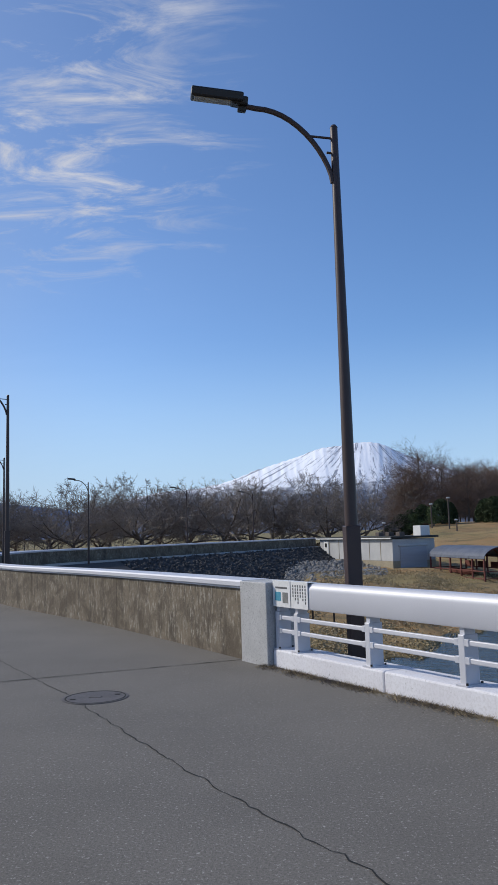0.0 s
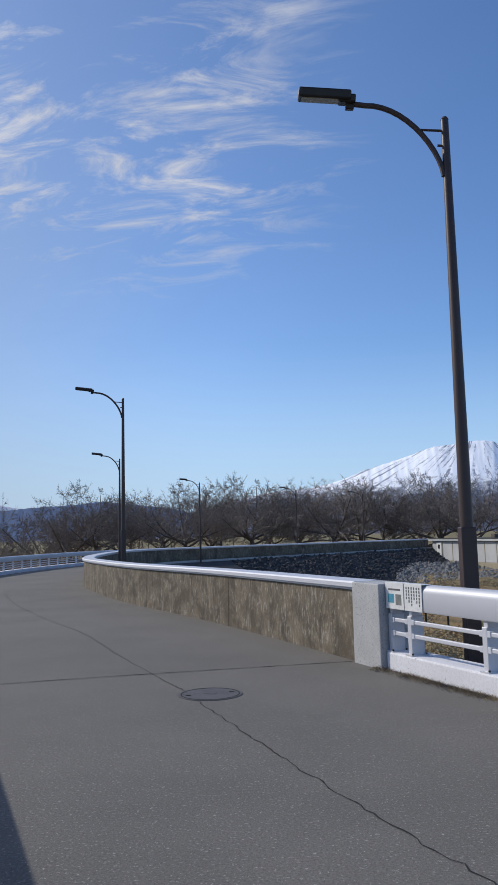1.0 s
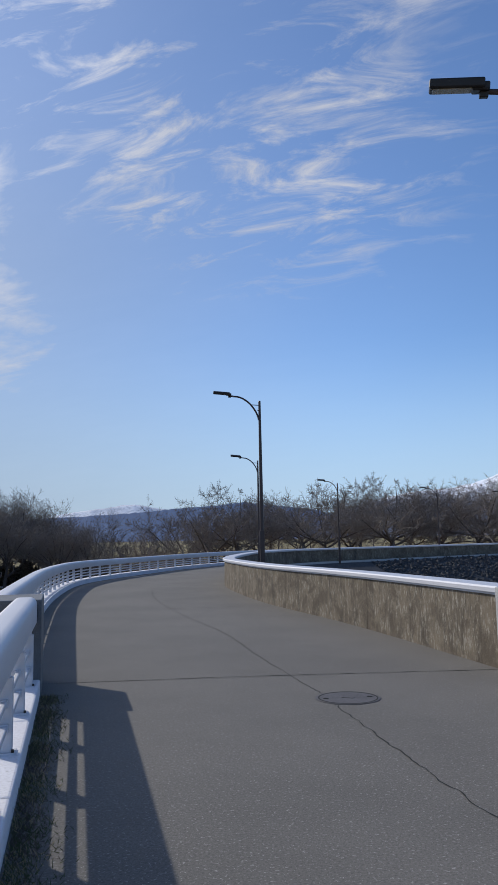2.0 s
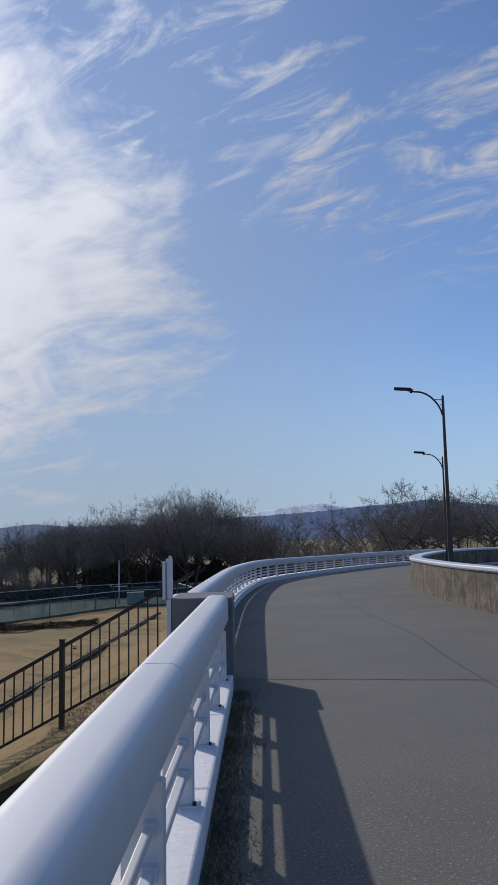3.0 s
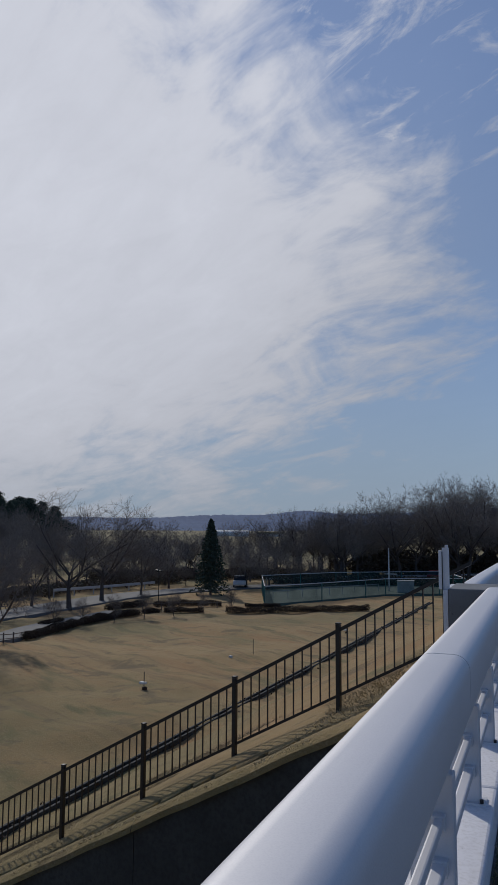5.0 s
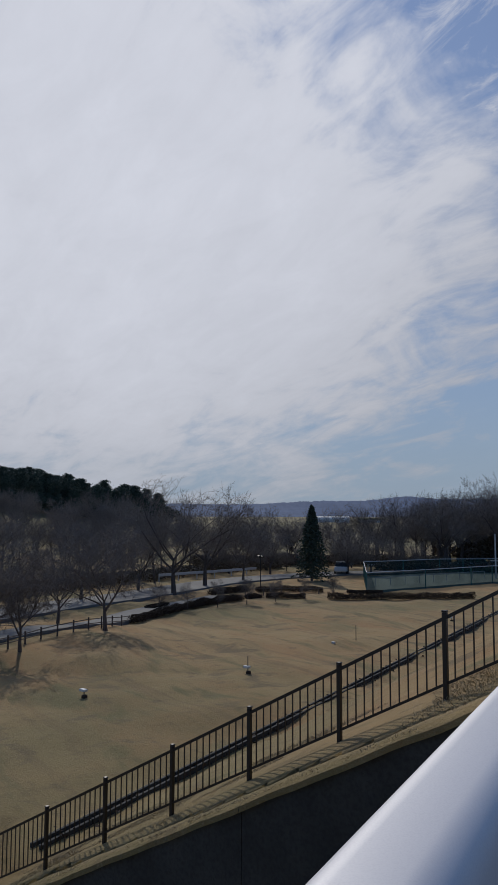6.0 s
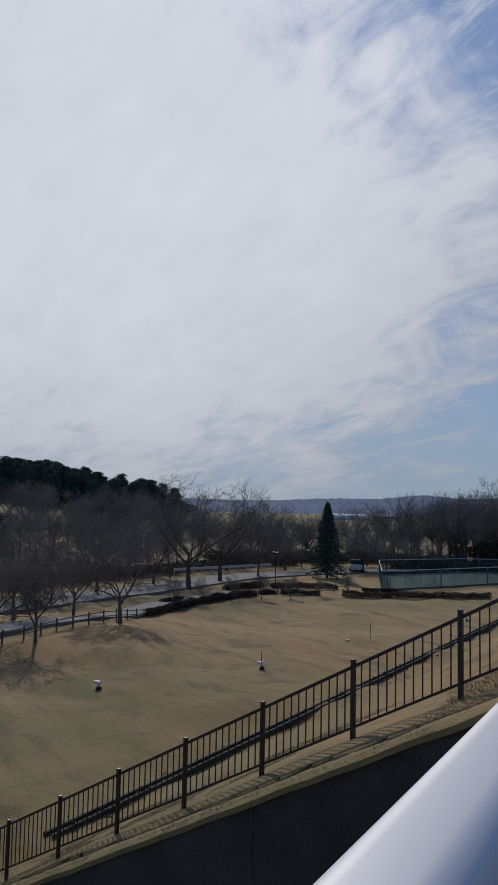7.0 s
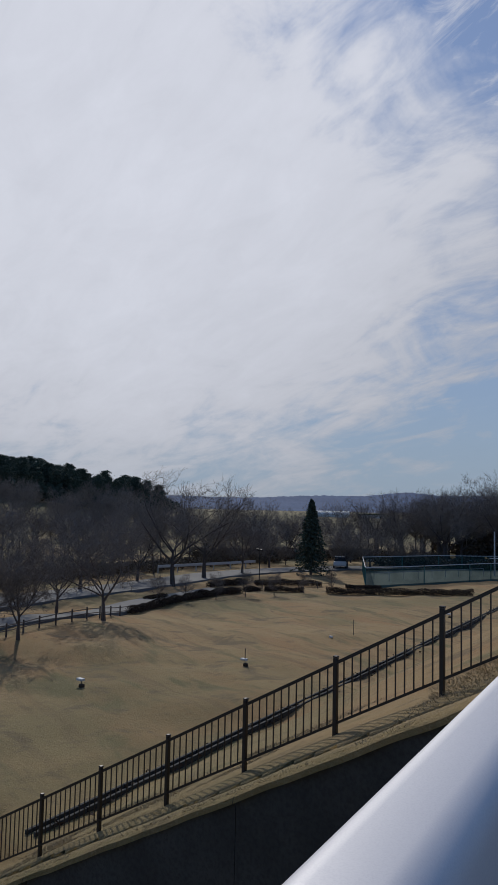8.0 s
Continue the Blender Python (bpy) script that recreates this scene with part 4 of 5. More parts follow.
def build_evergreens():
    rng = random.Random(8)
    spruce()
    pines = [pine(60), pine(61), pine(62)]
    for i in range(230):
        az = rng.uniform(64.5, 92)
        d = rng.uniform(235, 330) if az > 67.5 else rng.uniform(250, 270)
        plant("pine", pines, az, d, rng.uniform(0.85, 1.08) * float(np.interp(az, (64.5, 66, 68, 70, 74, 80, 92), (0.85, 1.0, 1.06, 1.1, 1.08, 0.95, 0.9))), rng, 0.3)
    for az, d in ((79, 88), (77, 92), (81, 84), (83, 90)):
        plant("pine", pines, az, d, 0.75, rng, 0.3)


build_evergreens()


def hedge(name, label, spine, wide, tall, material, leaf, per_metre, seed, category="hedge"):
    """A clipped or wild hedge: leaves filling a rounded uneven body along a line on the ground."""
    rng = random.Random(seed)
    spots = []
    for a, b in zip(spine, spine[1:]):
        for _ in range(int((b - a).length * per_metre)):
            t = rng.random()
            p = a.lerp(b, t)
            swell = 0.8 + 0.35 * noise.noise(Vector((p.x * 0.7, p.y * 0.7, seed)))
            ang, rad = rng.uniform(0, math.pi), math.sqrt(rng.random())
            side = (b - a).normalized().cross(Vector((0, 0, 1)))
            spots.append(p + side * math.cos(ang) * wide / 2 * rad + Vector((0, 0, tall * swell * math.sin(ang) ** 0.5 * rad)))
    return tagged(link(name, leaf_mesh(name, spots, leaf, rng), material), label, category)


def ground_line(points, lift=0.0, step=2.0):
    flat = curve_points([on_land(a, d) for a, d in points], step)
    return [Vector((p.x, p.y, height(p) + lift)) for p in flat]


def build_hedges():
    for i, (pts, k) in enumerate((([(66.3, 57), (64.5, 60.5), (62.8, 64)], 0.75), ([(62.5, 64.5), (60.5, 69), (58.6, 72)], 0.7), ([(58.2, 72.5), (57.2, 74)], 0.6), ([(56.8, 74), (55.2, 74.2), (54.0, 73.8)], 0.6),
                                  ([(52.4, 73.2), (49, 73.5), (45.5, 75), (42.2, 77)], 0.75), ([(57.5, 79), (55, 80), (52.7, 80)], 0.8), ([(51, 79), (48.5, 79.5)], 0.5), ([(60.8, 76), (58.2, 80)], 0.8), ([(65.2, 64), (64.0, 66)], 0.6))):
        hedge("hedge", "low clipped brown winter hedge edging the lawn", ground_line(pts), 1.0, k, HEDGE, 0.075, 1100, 70 + i)
    hedge("scrub", "tangled dark brown scrub under the trees", ground_line([(28, 108), (34, 112), (40, 112), (45, 112), (49, 112)]), 5.0, 1.7, SCRUB, 0.25, 300, 90, "scrub")
    hedge("scrub", "tangled dark brown scrub behind the wood", ground_line([(26, 140), (32, 146), (38, 146), (45, 146)]), 8.0, 2.2, SCRUB, 0.35, 200, 91, "scrub")
    hedge("thicket", "dark brown winter thicket inside the bare wood", ground_line([(28, 130), (33, 132), (38, 131), (43, 128)], 0.0, 4.0), 9.0, 5.0, SCRUB, 0.42, 420, 98, "thicket")
    hedge("scrub", "pale brown reeds and scrub below the cherry trees", ground_line([(24, 118), (14, 120), (4, 122), (-5, 124)]), 6.0, 1.3, SCRUB, 0.25, 220, 92, "scrub")
    hedge("scrub", "tangled dark brown scrub along the park road", ground_line([(80, 74), (74, 80), (68, 90), (62, 104), (56, 116)]), 6.0, 1.3, SCRUB, 0.25, 260, 93, "scrub")
    hedge("scrub", "tangled brown scrub between the road and the fields", ground_line([(62, 114), (56, 121), (50, 123), (44, 121)]), 6.0, 2.0, SCRUB, 0.25, 420, 99, "scrub")
    hedge("hedge", "low clipped reddish hedge above the gatehouse", ground_line([(-6.5, 92), (-9, 92)]), 2.0, 1.0, HEDGE, 0.16, 420, 94)
    hedge("hedge", "low clipped reddish hedge on the rise", ground_line([(-10.8, 98), (-13, 98)]), 2.0, 1.0, HEDGE, 0.16, 420, 95)
    hedge("hedge", "low clipped reddish hedge on the rise", ground_line([(-16.2, 98), (-21, 98)]), 2.0, 1.0, HEDGE, 0.16, 420, 96)


hedge("undergrowth", "dark evergreen undergrowth below the hilltop pines", ground_line([(64.5, 262), (68, 250), (74, 245), (82, 245), (92, 250)], 0.0, 6.0), 24.0, 6.5, NEEDLE, 0.8, 300, 97, "undergrowth")
build_hedges()


def dome(az, d, wide, tall, seed):
    rng = random.Random(seed)
    ob = thing("topiary_tree", "rounded clipped dark green evergreen on the rise", "topiary", Matrix.Translation(on_land(az, d, 0.1)), "clipped evergreens")
    part("trunk", rod(bmesh.new(), (0, 0, -0.2), (0, 0, tall * 0.7), 0.12, 0.06, 7), BARK, ob)
    spots = []
    for _ in range(3200):
        t, a = rng.random() ** 0.8, rng.uniform(0, 6.28)
        r = wide / 2 * math.sqrt(max(1 - t ** 2.4, 0.0)) * (0.72 + 0.28 * math.sqrt(rng.random()))
        r *= 1 + 0.14 * noise.noise(Vector((math.cos(a) * 2, math.sin(a) * 2, t * 3 + seed)))
        spots.append(Vector((math.cos(a) * r, math.sin(a) * r, 0.1 + t * tall)))
    link("crown", leaf_mesh("crown", spots, 0.2, rng), TOPIARY, ob)


def garden_pine(az, d, tall, seed):
    rng = random.Random(seed)
    ob = thing("garden_pine", "cloud-pruned garden pine with flat pale green pads", "tree", Matrix.Translation(on_land(az, d, 0.1)), "clipped evergreens")
    part("trunk", tube(bmesh.new(), [(0, 0, -0.2), (0.15, 0, tall * 0.3), (-0.1, 0.1, tall * 0.65), (0.05, 0, tall)], 0.1, 0.04, 7), BARK, ob)
    for i in range(7):
        c = Vector((rng.uniform(-0.3, 0.3), rng.uniform(-0.2, 0.2), tall * (0.25 + 0.12 * i)))
        r = 1.1 * (1 - 0.1 * i)
        spots = [c + Vector((rng.gauss(0, r * 0.45), rng.gauss(0, r * 0.45), rng.gauss(0, 0.09))) for _ in range(240)]
        tagged(link("pad", leaf_mesh("pad", spots, 0.14, rng), PADS, ob), kind="stuff")


PADS = surface("pale pine needles", [(0.08, 0.11, 0.04), (0.1, 0.13, 0.05), (0.06, 0.09, 0.035)], 0.8, 7, 0.9, bump=0.0)
for k, (az, d, w, t) in enumerate(((-9.9, 97, 2.2, 2.8), (-10.75, 96, 3.1, 3.2), (-11.5, 99, 2.4, 2.8), (-12.3, 101, 2.4, 2.6), (-13.6, 97, 2.8, 2.9), (-14.1, 98, 2.2, 2.5), (-17.2, 96, 2.6, 3.0), (-18.3, 97, 3.0, 2.6), (-16.6, 98, 2.6, 2.7))):
    dome(az, d, w, t, 100 + k)
garden_pine(-11.7, 94.5, 2.2, 120)
garden_pine(-13.0, 94, 2.2, 121)

# ---- roads and park furniture ----
ROAD = surface("pale worn asphalt", [(0.15, 0.148, 0.145), (0.185, 0.183, 0.178), (0.12, 0.118, 0.115)], 0.3, 20, 0.9, bump=0.2)
BRIDGE_RAIL = surface("pale guard rail", [(0.5, 0.5, 0.5), (0.58, 0.58, 0.58), (0.42, 0.42, 0.42)], 0.5, 30, 0.6, bump=0.05)


def strip(name, points, wide, material, label, lift=0.06):
    line = ground_line(points, 0, 2.5)
    bm = bmesh.new()
    rows = []
    for i, p in enumerate(line):
        way = (line[min(i + 1, len(line) - 1)] - line[max(i - 1, 0)]).to_2d().normalized()
        side = Vector((way.y, -way.x))
        row = []
        for k in (-0.5, -0.17, 0.17, 0.5):
            q = p.to_2d() + side * wide * k
            row.append(bm.verts.new((q.x, q.y, height(q) + lift + 0.12)))
        rows.append(row)
    for a, b in zip(rows, rows[1:]):
        for k in range(3):
            bm.faces.new((a[k], a[k + 1], b[k + 1], b[k]))
    thicken(bm, 0.4)
    tagged(part(name, bm, material), label, "road", kind="structure")


strip("road", [(90, 52), (83, 57), (76, 63), (70, 70), (66.6, 75), (62.5, 84), (59.3, 92), (54, 101), (48, 108), (41, 116), (34, 126), (29, 140)], 5.0, ROAD, "pale worn asphalt park road")
strip("footpath", [(90, 41), (82, 44), (76.5, 47), (72, 51.5), (68.6, 56), (66.4, 61), (63.5, 66), (60, 74)], 2.6, ROAD, "pale asphalt footpath along the lawn")


def post_fence():
    ob = thing("park_fence", "low dark wooden post fence along the footpath", "fence", kind="structure")
    line = ground_line([(82, 40.5), (76.1, 42.8), (72.3, 47), (68.7, 51.6), (66.6, 56)], 0, 1.6)
    for a, b in zip(line, line[1:]):
        part("post", rod(bmesh.new(), a - Vector((0, 0, 0.2)), a + Vector((0, 0, 0.75)), 0.055, 0.05, 6), BARK, ob)
        for z in (0.35, 0.62):
            part("rail", rod(bmesh.new(), a + Vector((0, 0, z)), b + Vector((0, 0, z)), 0.03, 0.03, 5), BARK, ob)
    line = ground_line([(58.3, 76), (55, 77), (52, 77)], 0, 1.8)
    for a, b in zip(line, line[1:]):
        part("post", rod(bmesh.new(), a - Vector((0, 0, 0.2)), a + Vector((0, 0, 0.8)), 0.055, 0.05, 6), BARK, ob)
        part("rail", rod(bmesh.new(), a + Vector((0, 0, 0.62)), b + Vector((0, 0, 0.62)), 0.03, 0.03, 5), BARK, ob)


post_fence()


def guard_rail():
    ob = thing("guard_rail", "pale steel guard rail beside the road", "guard rail", kind="structure")
    line = ground_line([(64.5, 92), (60, 99), (57.5, 104)], 0, 3.0)
    line2 = ground_line([(49.5, 111), (44, 116), (38, 122), (33, 130)], 0, 3.0)
    for pts in (line, line2):
        for a, b in zip(pts, pts[1:]):
            part("post", rod(bmesh.new(), a - Vector((0, 0, 0.3)), a + Vector((0, 0, 0.9)), 0.07, 0.07, 6), BRIDGE_RAIL, ob)
            d = b - a
            m = Matrix.Translation((a + b) / 2 + Vector((0, 0, 0.75))) @ Matrix.Rotation(math.atan2(d.y, d.x), 4, "Z")
            part("rail", box(bmesh.new(), (d.length, 0.08, 0.32), m, 0.03), BRIDGE_RAIL, ob)


guard_rail()


def net_material():
    m = bpy.data.materials.new("green court netting")
    m.use_nodes = True
    n = Nodes(m.node_tree)
    clear = n.add("ShaderNodeBsdfTransparent")
    cord = n.add("ShaderNodeBsdfDiffuse", {"Color": (0.012, 0.05, 0.05, 1)})
    grain = n.ramp(n.noise(n.add("ShaderNodeTexCoord").outputs["Object"], 0.6), 0.3, 0.7, 0.45, 0.62)
    both = n.add("ShaderNodeMixShader", {0: grain, 1: clear.outputs[0], 2: cord.outputs[0]})
    n.add("ShaderNodeOutputMaterial", {"Surface": both.outputs[0]})
    return m


def tennis_court():
    ob = thing("court_enclosure", "tennis court enclosed by green netting on steel posts", "tennis court")
    green = surface("teal green paint", [(0.02, 0.1, 0.1), (0.03, 0.13, 0.12)], 1, 30, 0.6, bump=0.05)
    floor = surface("green court", [(0.07, 0.12, 0.1), (0.09, 0.14, 0.12), (0.06, 0.1, 0.085)], 0.2, 8, 0.9, bump=0.1)
    net = net_material()
    base = LAWN + 0.08
    corners = [polar(a, d, base) for a, d in ((49.6, 80), (45.5, 86), (41.0, 95), (35.5, 99), (37, 115), (44.5, 108), (49.8, 99))]
    bm = bmesh.new()
    bm.faces.new([bm.verts.new(p + Vector((0, 0, 0.12))) for p in corners])
    thicken(bm, 0.6)
    part("court_floor", bm, floor, ob, "green hard court surface")
    for a, b in zip(corners, corners[1:] + corners[:1]):
        n = max(int((b - a).length / 3.0), 1)
        for k in range(n):
            p, q = a.lerp(b, k / n), a.lerp(b, (k + 1) / n)
            p, q = Vector((p.x, p.y, base)), Vector((q.x, q.y, base))
            if k % 2 == 0:
                part("post", rod(bmesh.new(), p - Vector((0, 0, 0.3)), p + Vector((0, 0, 1.95)), 0.06, 0.06, 6), green, ob)
            part("top_rail", rod(bmesh.new(), p + Vector((0, 0, 1.9)), q + Vector((0, 0, 1.9)), 0.045, 0.045, 5), BRIDGE_RAIL, ob, "pale top rail")
            bm = bmesh.new()
            bm.faces.new([bm.verts.new(v) for v in (p + Vector((0, 0, 0.1)), q + Vector((0, 0, 0.1)), q + Vector((0, 0, 1.86)), p + Vector((0, 0, 1.86)))])
            part("netting", bm, net, ob, "green netting")
    mid = [polar(a, d, base) for a, d in ((49.0, 86), (41.5, 100))]
    for k in range(9):
        p = mid[0].lerp(mid[1], k / 8)
        part("inner_post", rod(bmesh.new(), p, p + Vector((0, 0, 1.0)), 0.035, 0.035, 5), BRIDGE_RAIL, ob)
        if k:
            part("inner_rail", rod(bmesh.new(), q0 + Vector((0, 0, 0.95)), p + Vector((0, 0, 0.95)), 0.03, 0.03, 5), BRIDGE_RAIL, ob)
        q0 = p


tennis_court()

PALE = surface("weathered white paint", [(0.6, 0.6, 0.58), (0.7, 0.7, 0.68), (0.5, 0.5, 0.48)], 0.8, 20, 0.7, bump=0.05)


def utility_pole():
    ob = thing("lamp_pole", "tall pale concrete pole with small cross arm", "pole", Matrix.Translation(polar(40.75, 100, LAWN)))
    part("shaft", rod(bmesh.new(), (0, 0, -0.3), (0, 0, 5.5), 0.11, 0.07, 10), BRIDGE_RAIL, ob)
    part("cross_arm", box(bmesh.new(), (1.6, 0.08, 0.08), pose(0.3, 0, 2.3, 0, 0, 40), 0.01), BRIDGE_RAIL, ob)
    box_ob = thing("utility_cabinet", "white steel utility cabinet by the pole", "cabinet", Matrix.Translation(polar(39.6, 98.5, LAWN)) @ pose(0, 0, 0, 0, 0, 40))
    part("body", box(bmesh.new(), (2.0, 1.2, 1.6), pose(0, 0, 0.75), 0.03), PALE, box_ob)
    part("lid", box(bmesh.new(), (2.1, 1.3, 0.07), pose(0, 0, 1.59), 0.02), PALE, box_ob)
    ob = thing("park_lamp", "dark park lamp with two small heads", "lamp", Matrix.Translation(on_land(57.2, 84)))
    part("pole", rod(bmesh.new(), (0, 0, -0.2), (0, 0, 3.3), 0.05, 0.04, 8), BLACK, ob)
    for s in (-1, 1):
        part("head", box(bmesh.new(), (0.4, 0.22, 0.18), pose(0.32 * s, 0, 3.3), 0.05), BLACK, ob)
    part("cross_bar", box(bmesh.new(), (0.7, 0.05, 0.05), pose(0, 0, 3.2)), BLACK, ob)


utility_pole()


def car(name, colour, label, m):
    ob = thing(name, label, "car", m)
    paint = surface("car paint", [colour, colour, tuple(c * 0.92 for c in colour)], 1, 40, 0.3, bump=0.0)
    bm = box(bmesh.new(), (4.2, 1.65, 0.62), pose(0, 0, 0.62), 0.14)
    part("body", bm, paint, ob)
    bm = bmesh.new()
    low = [bm.verts.new(p) for p in ((-1.7, -0.76, 0.93), (1.0, -0.76, 0.93), (1.0, 0.76, 0.93), (-1.7, 0.76, 0.93))]
    high = [bm.verts.new(p) for p in ((-1.3, -0.64, 1.45), (0.35, -0.64, 1.45), (0.35, 0.64, 1.45), (-1.3, 0.64, 1.45))]
    for k in range(4):
        bm.faces.new((low[k], low[(k + 1) % 4], high[(k + 1) % 4], high[k]))
    bm.faces.new(high)
    bm.faces.new(low[::-1])
    part("cabin", bm, surface("car glass", [(0.02, 0.025, 0.03), (0.03, 0.035, 0.04)], 1, 30, 0.1, bump=0.0), ob, "dark glazed cabin")
    part("roof", box(bmesh.new(), (1.7, 1.32, 0.08), pose(-0.47, 0, 1.47), 0.03), paint, ob)
    for x in (-1.3, 1.3):
        for y in (-0.76, 0.76):
            wheel = part("wheel", rod(bmesh.new(), (x, y - 0.1, 0.31), (x, y + 0.1, 0.31), 0.31, 0.31, 16), BLACK, ob, "black tyre")
            part("rim", rod(bmesh.new(), (x, y - 0.11, 0.31), (x, y + 0.11, 0.31), 0.17, 0.17, 10), BRIDGE_RAIL, wheel)


def stand(az, d, turn, lift=0.0):
    return Matrix.Translation(on_land(az, d) + Vector((0, 0, lift))) @ Matrix.Rotation(radians(turn), 4, "Z")


car("parked_car", (0.3, 0.03, 0.03), "red car on the park road", stand(37.6, 121, 120, 0.18))
car("parked_car", (0.6, 0.6, 0.6), "white car on the park road", stand(51.4, 104.5, 140, 0.18))


def greenhouse():
    ob = thing("greenhouse", "long low white greenhouse across the fields", "greenhouse", Matrix.Translation(on_land(52.0, 330, 0.2)) @ pose(0, 0, 0, 0, 0, 52))
    part("wall", box(bmesh.new(), (14, 8, 1.6), pose(0, 0, 0.7), 0.05), PALE, ob)
    bm = bmesh.new()
    ends = [[bm.verts.new((x, 4 * math.cos(a), 1.5 + 1.3 * math.sin(a))) for a in np.linspace(0, math.pi, 9)] for x in (-7, 7)]
    for k in range(8):
        bm.faces.new((ends[0][k], ends[0][k + 1], ends[1][k + 1], ends[1][k]))
    bm.faces.new(ends[0])
    bm.faces.new(ends[1][::-1])
    part("roof", bm, PALE, ob)
    ob = thing("farm_building", "low green-roofed farm building across the fields", "building", Matrix.Translation(on_land(49.2, 330, 0.2)) @ pose(0, 0, 0, 0, 0, 49))
    part("wall", box(bmesh.new(), (11, 7, 1.7), pose(0, 0, 0.7), 0.05), BRIDGE_RAIL, ob)
    part("roof", box(bmesh.new(), (12, 8, 0.5), pose(0, 0, 1.75), 0.15), PADS, ob)


greenhouse()


def drain():
    ob = thing("toe_drain", "dark concrete drain channel at the foot of the bank", "drain", kind="structure")
    for k in range(40):
        a, b = 14.5 + 1.8 * k, 14.5 + 1.8 * (k + 1) - 0.03
        for off in (-0.13, 0.13):
            m = Matrix.Translation(at((a + b) / 2, -12.7 + 0.07 * k + off, LAWN - 0.13)) @ Matrix.Rotation(radians(YAW - 2.2), 4, "Z")
            part("drain_block", box(bmesh.new(), (0.09, b - a, 0.5), m, 0.02), DARK_CONCRETE, ob)
    rng = random.Random(4)
    spots = [at(rng.uniform(15, 80), 0, 0) for _ in range(800)]
    spots = [p + N * (-12.7 + 0.07 * (p.dot(U) - 14.5) / 1.8 + rng.gauss(0, 0.18)) + Vector((0, 0, LAWN + abs(rng.gauss(0.03, 0.06)))) for p in spots]
    tagged(link("weeds", leaf_mesh("weeds", spots, 0.12, rng), HEDGE), "dark dead weeds along the drain", "weeds", kind="stuff")


drain()


def lawn_markers():
    def marker(az, d, tall):
        ob = thing("golf_hole_marker", "small white tee marker with a thin stake on the lawn", "marker", Matrix.Translation(on_land(az, d)), "lawn markers")
        part("stake", rod(bmesh.new(), (0, 0, -0.1), (0, 0, tall), 0.022, 0.022, 6), BARK, ob)
        part("plate", box(bmesh.new(), (0.34, 0.2, 0.1), pose(-0.1, 0, 0.32, 0, 0, 20), 0.02), PALE, ob)
        part("foot", box(bmesh.new(), (0.22, 0.2, 0.22), pose(0.05, 0, 0.06, 0, 0, 30), 0.06), HEDGE, ob)
    marker(58.1, 38.6, 0.85)
    marker(69.6, 34.2, 0.3)
    marker(43.8, 60, 0.3)
    ob = thing("thin_stake", "thin wooden stake in the lawn", "stake", Matrix.Translation(on_land(50.4, 48.9)))
    part("rod", rod(bmesh.new(), (0, 0, -0.1), (0, 0, 0.9), 0.02, 0.02, 6), BARK, ob)
    ob = thing("white_ball_marker", "small white marker plate on the lawn", "marker", Matrix.Translation(on_land(52.0, 47.5)))
    part("plate", box(bmesh.new(), (0.22, 0.16, 0.1), pose(0, 0, 0.05), 0.02), PALE, ob)


lawn_markers()


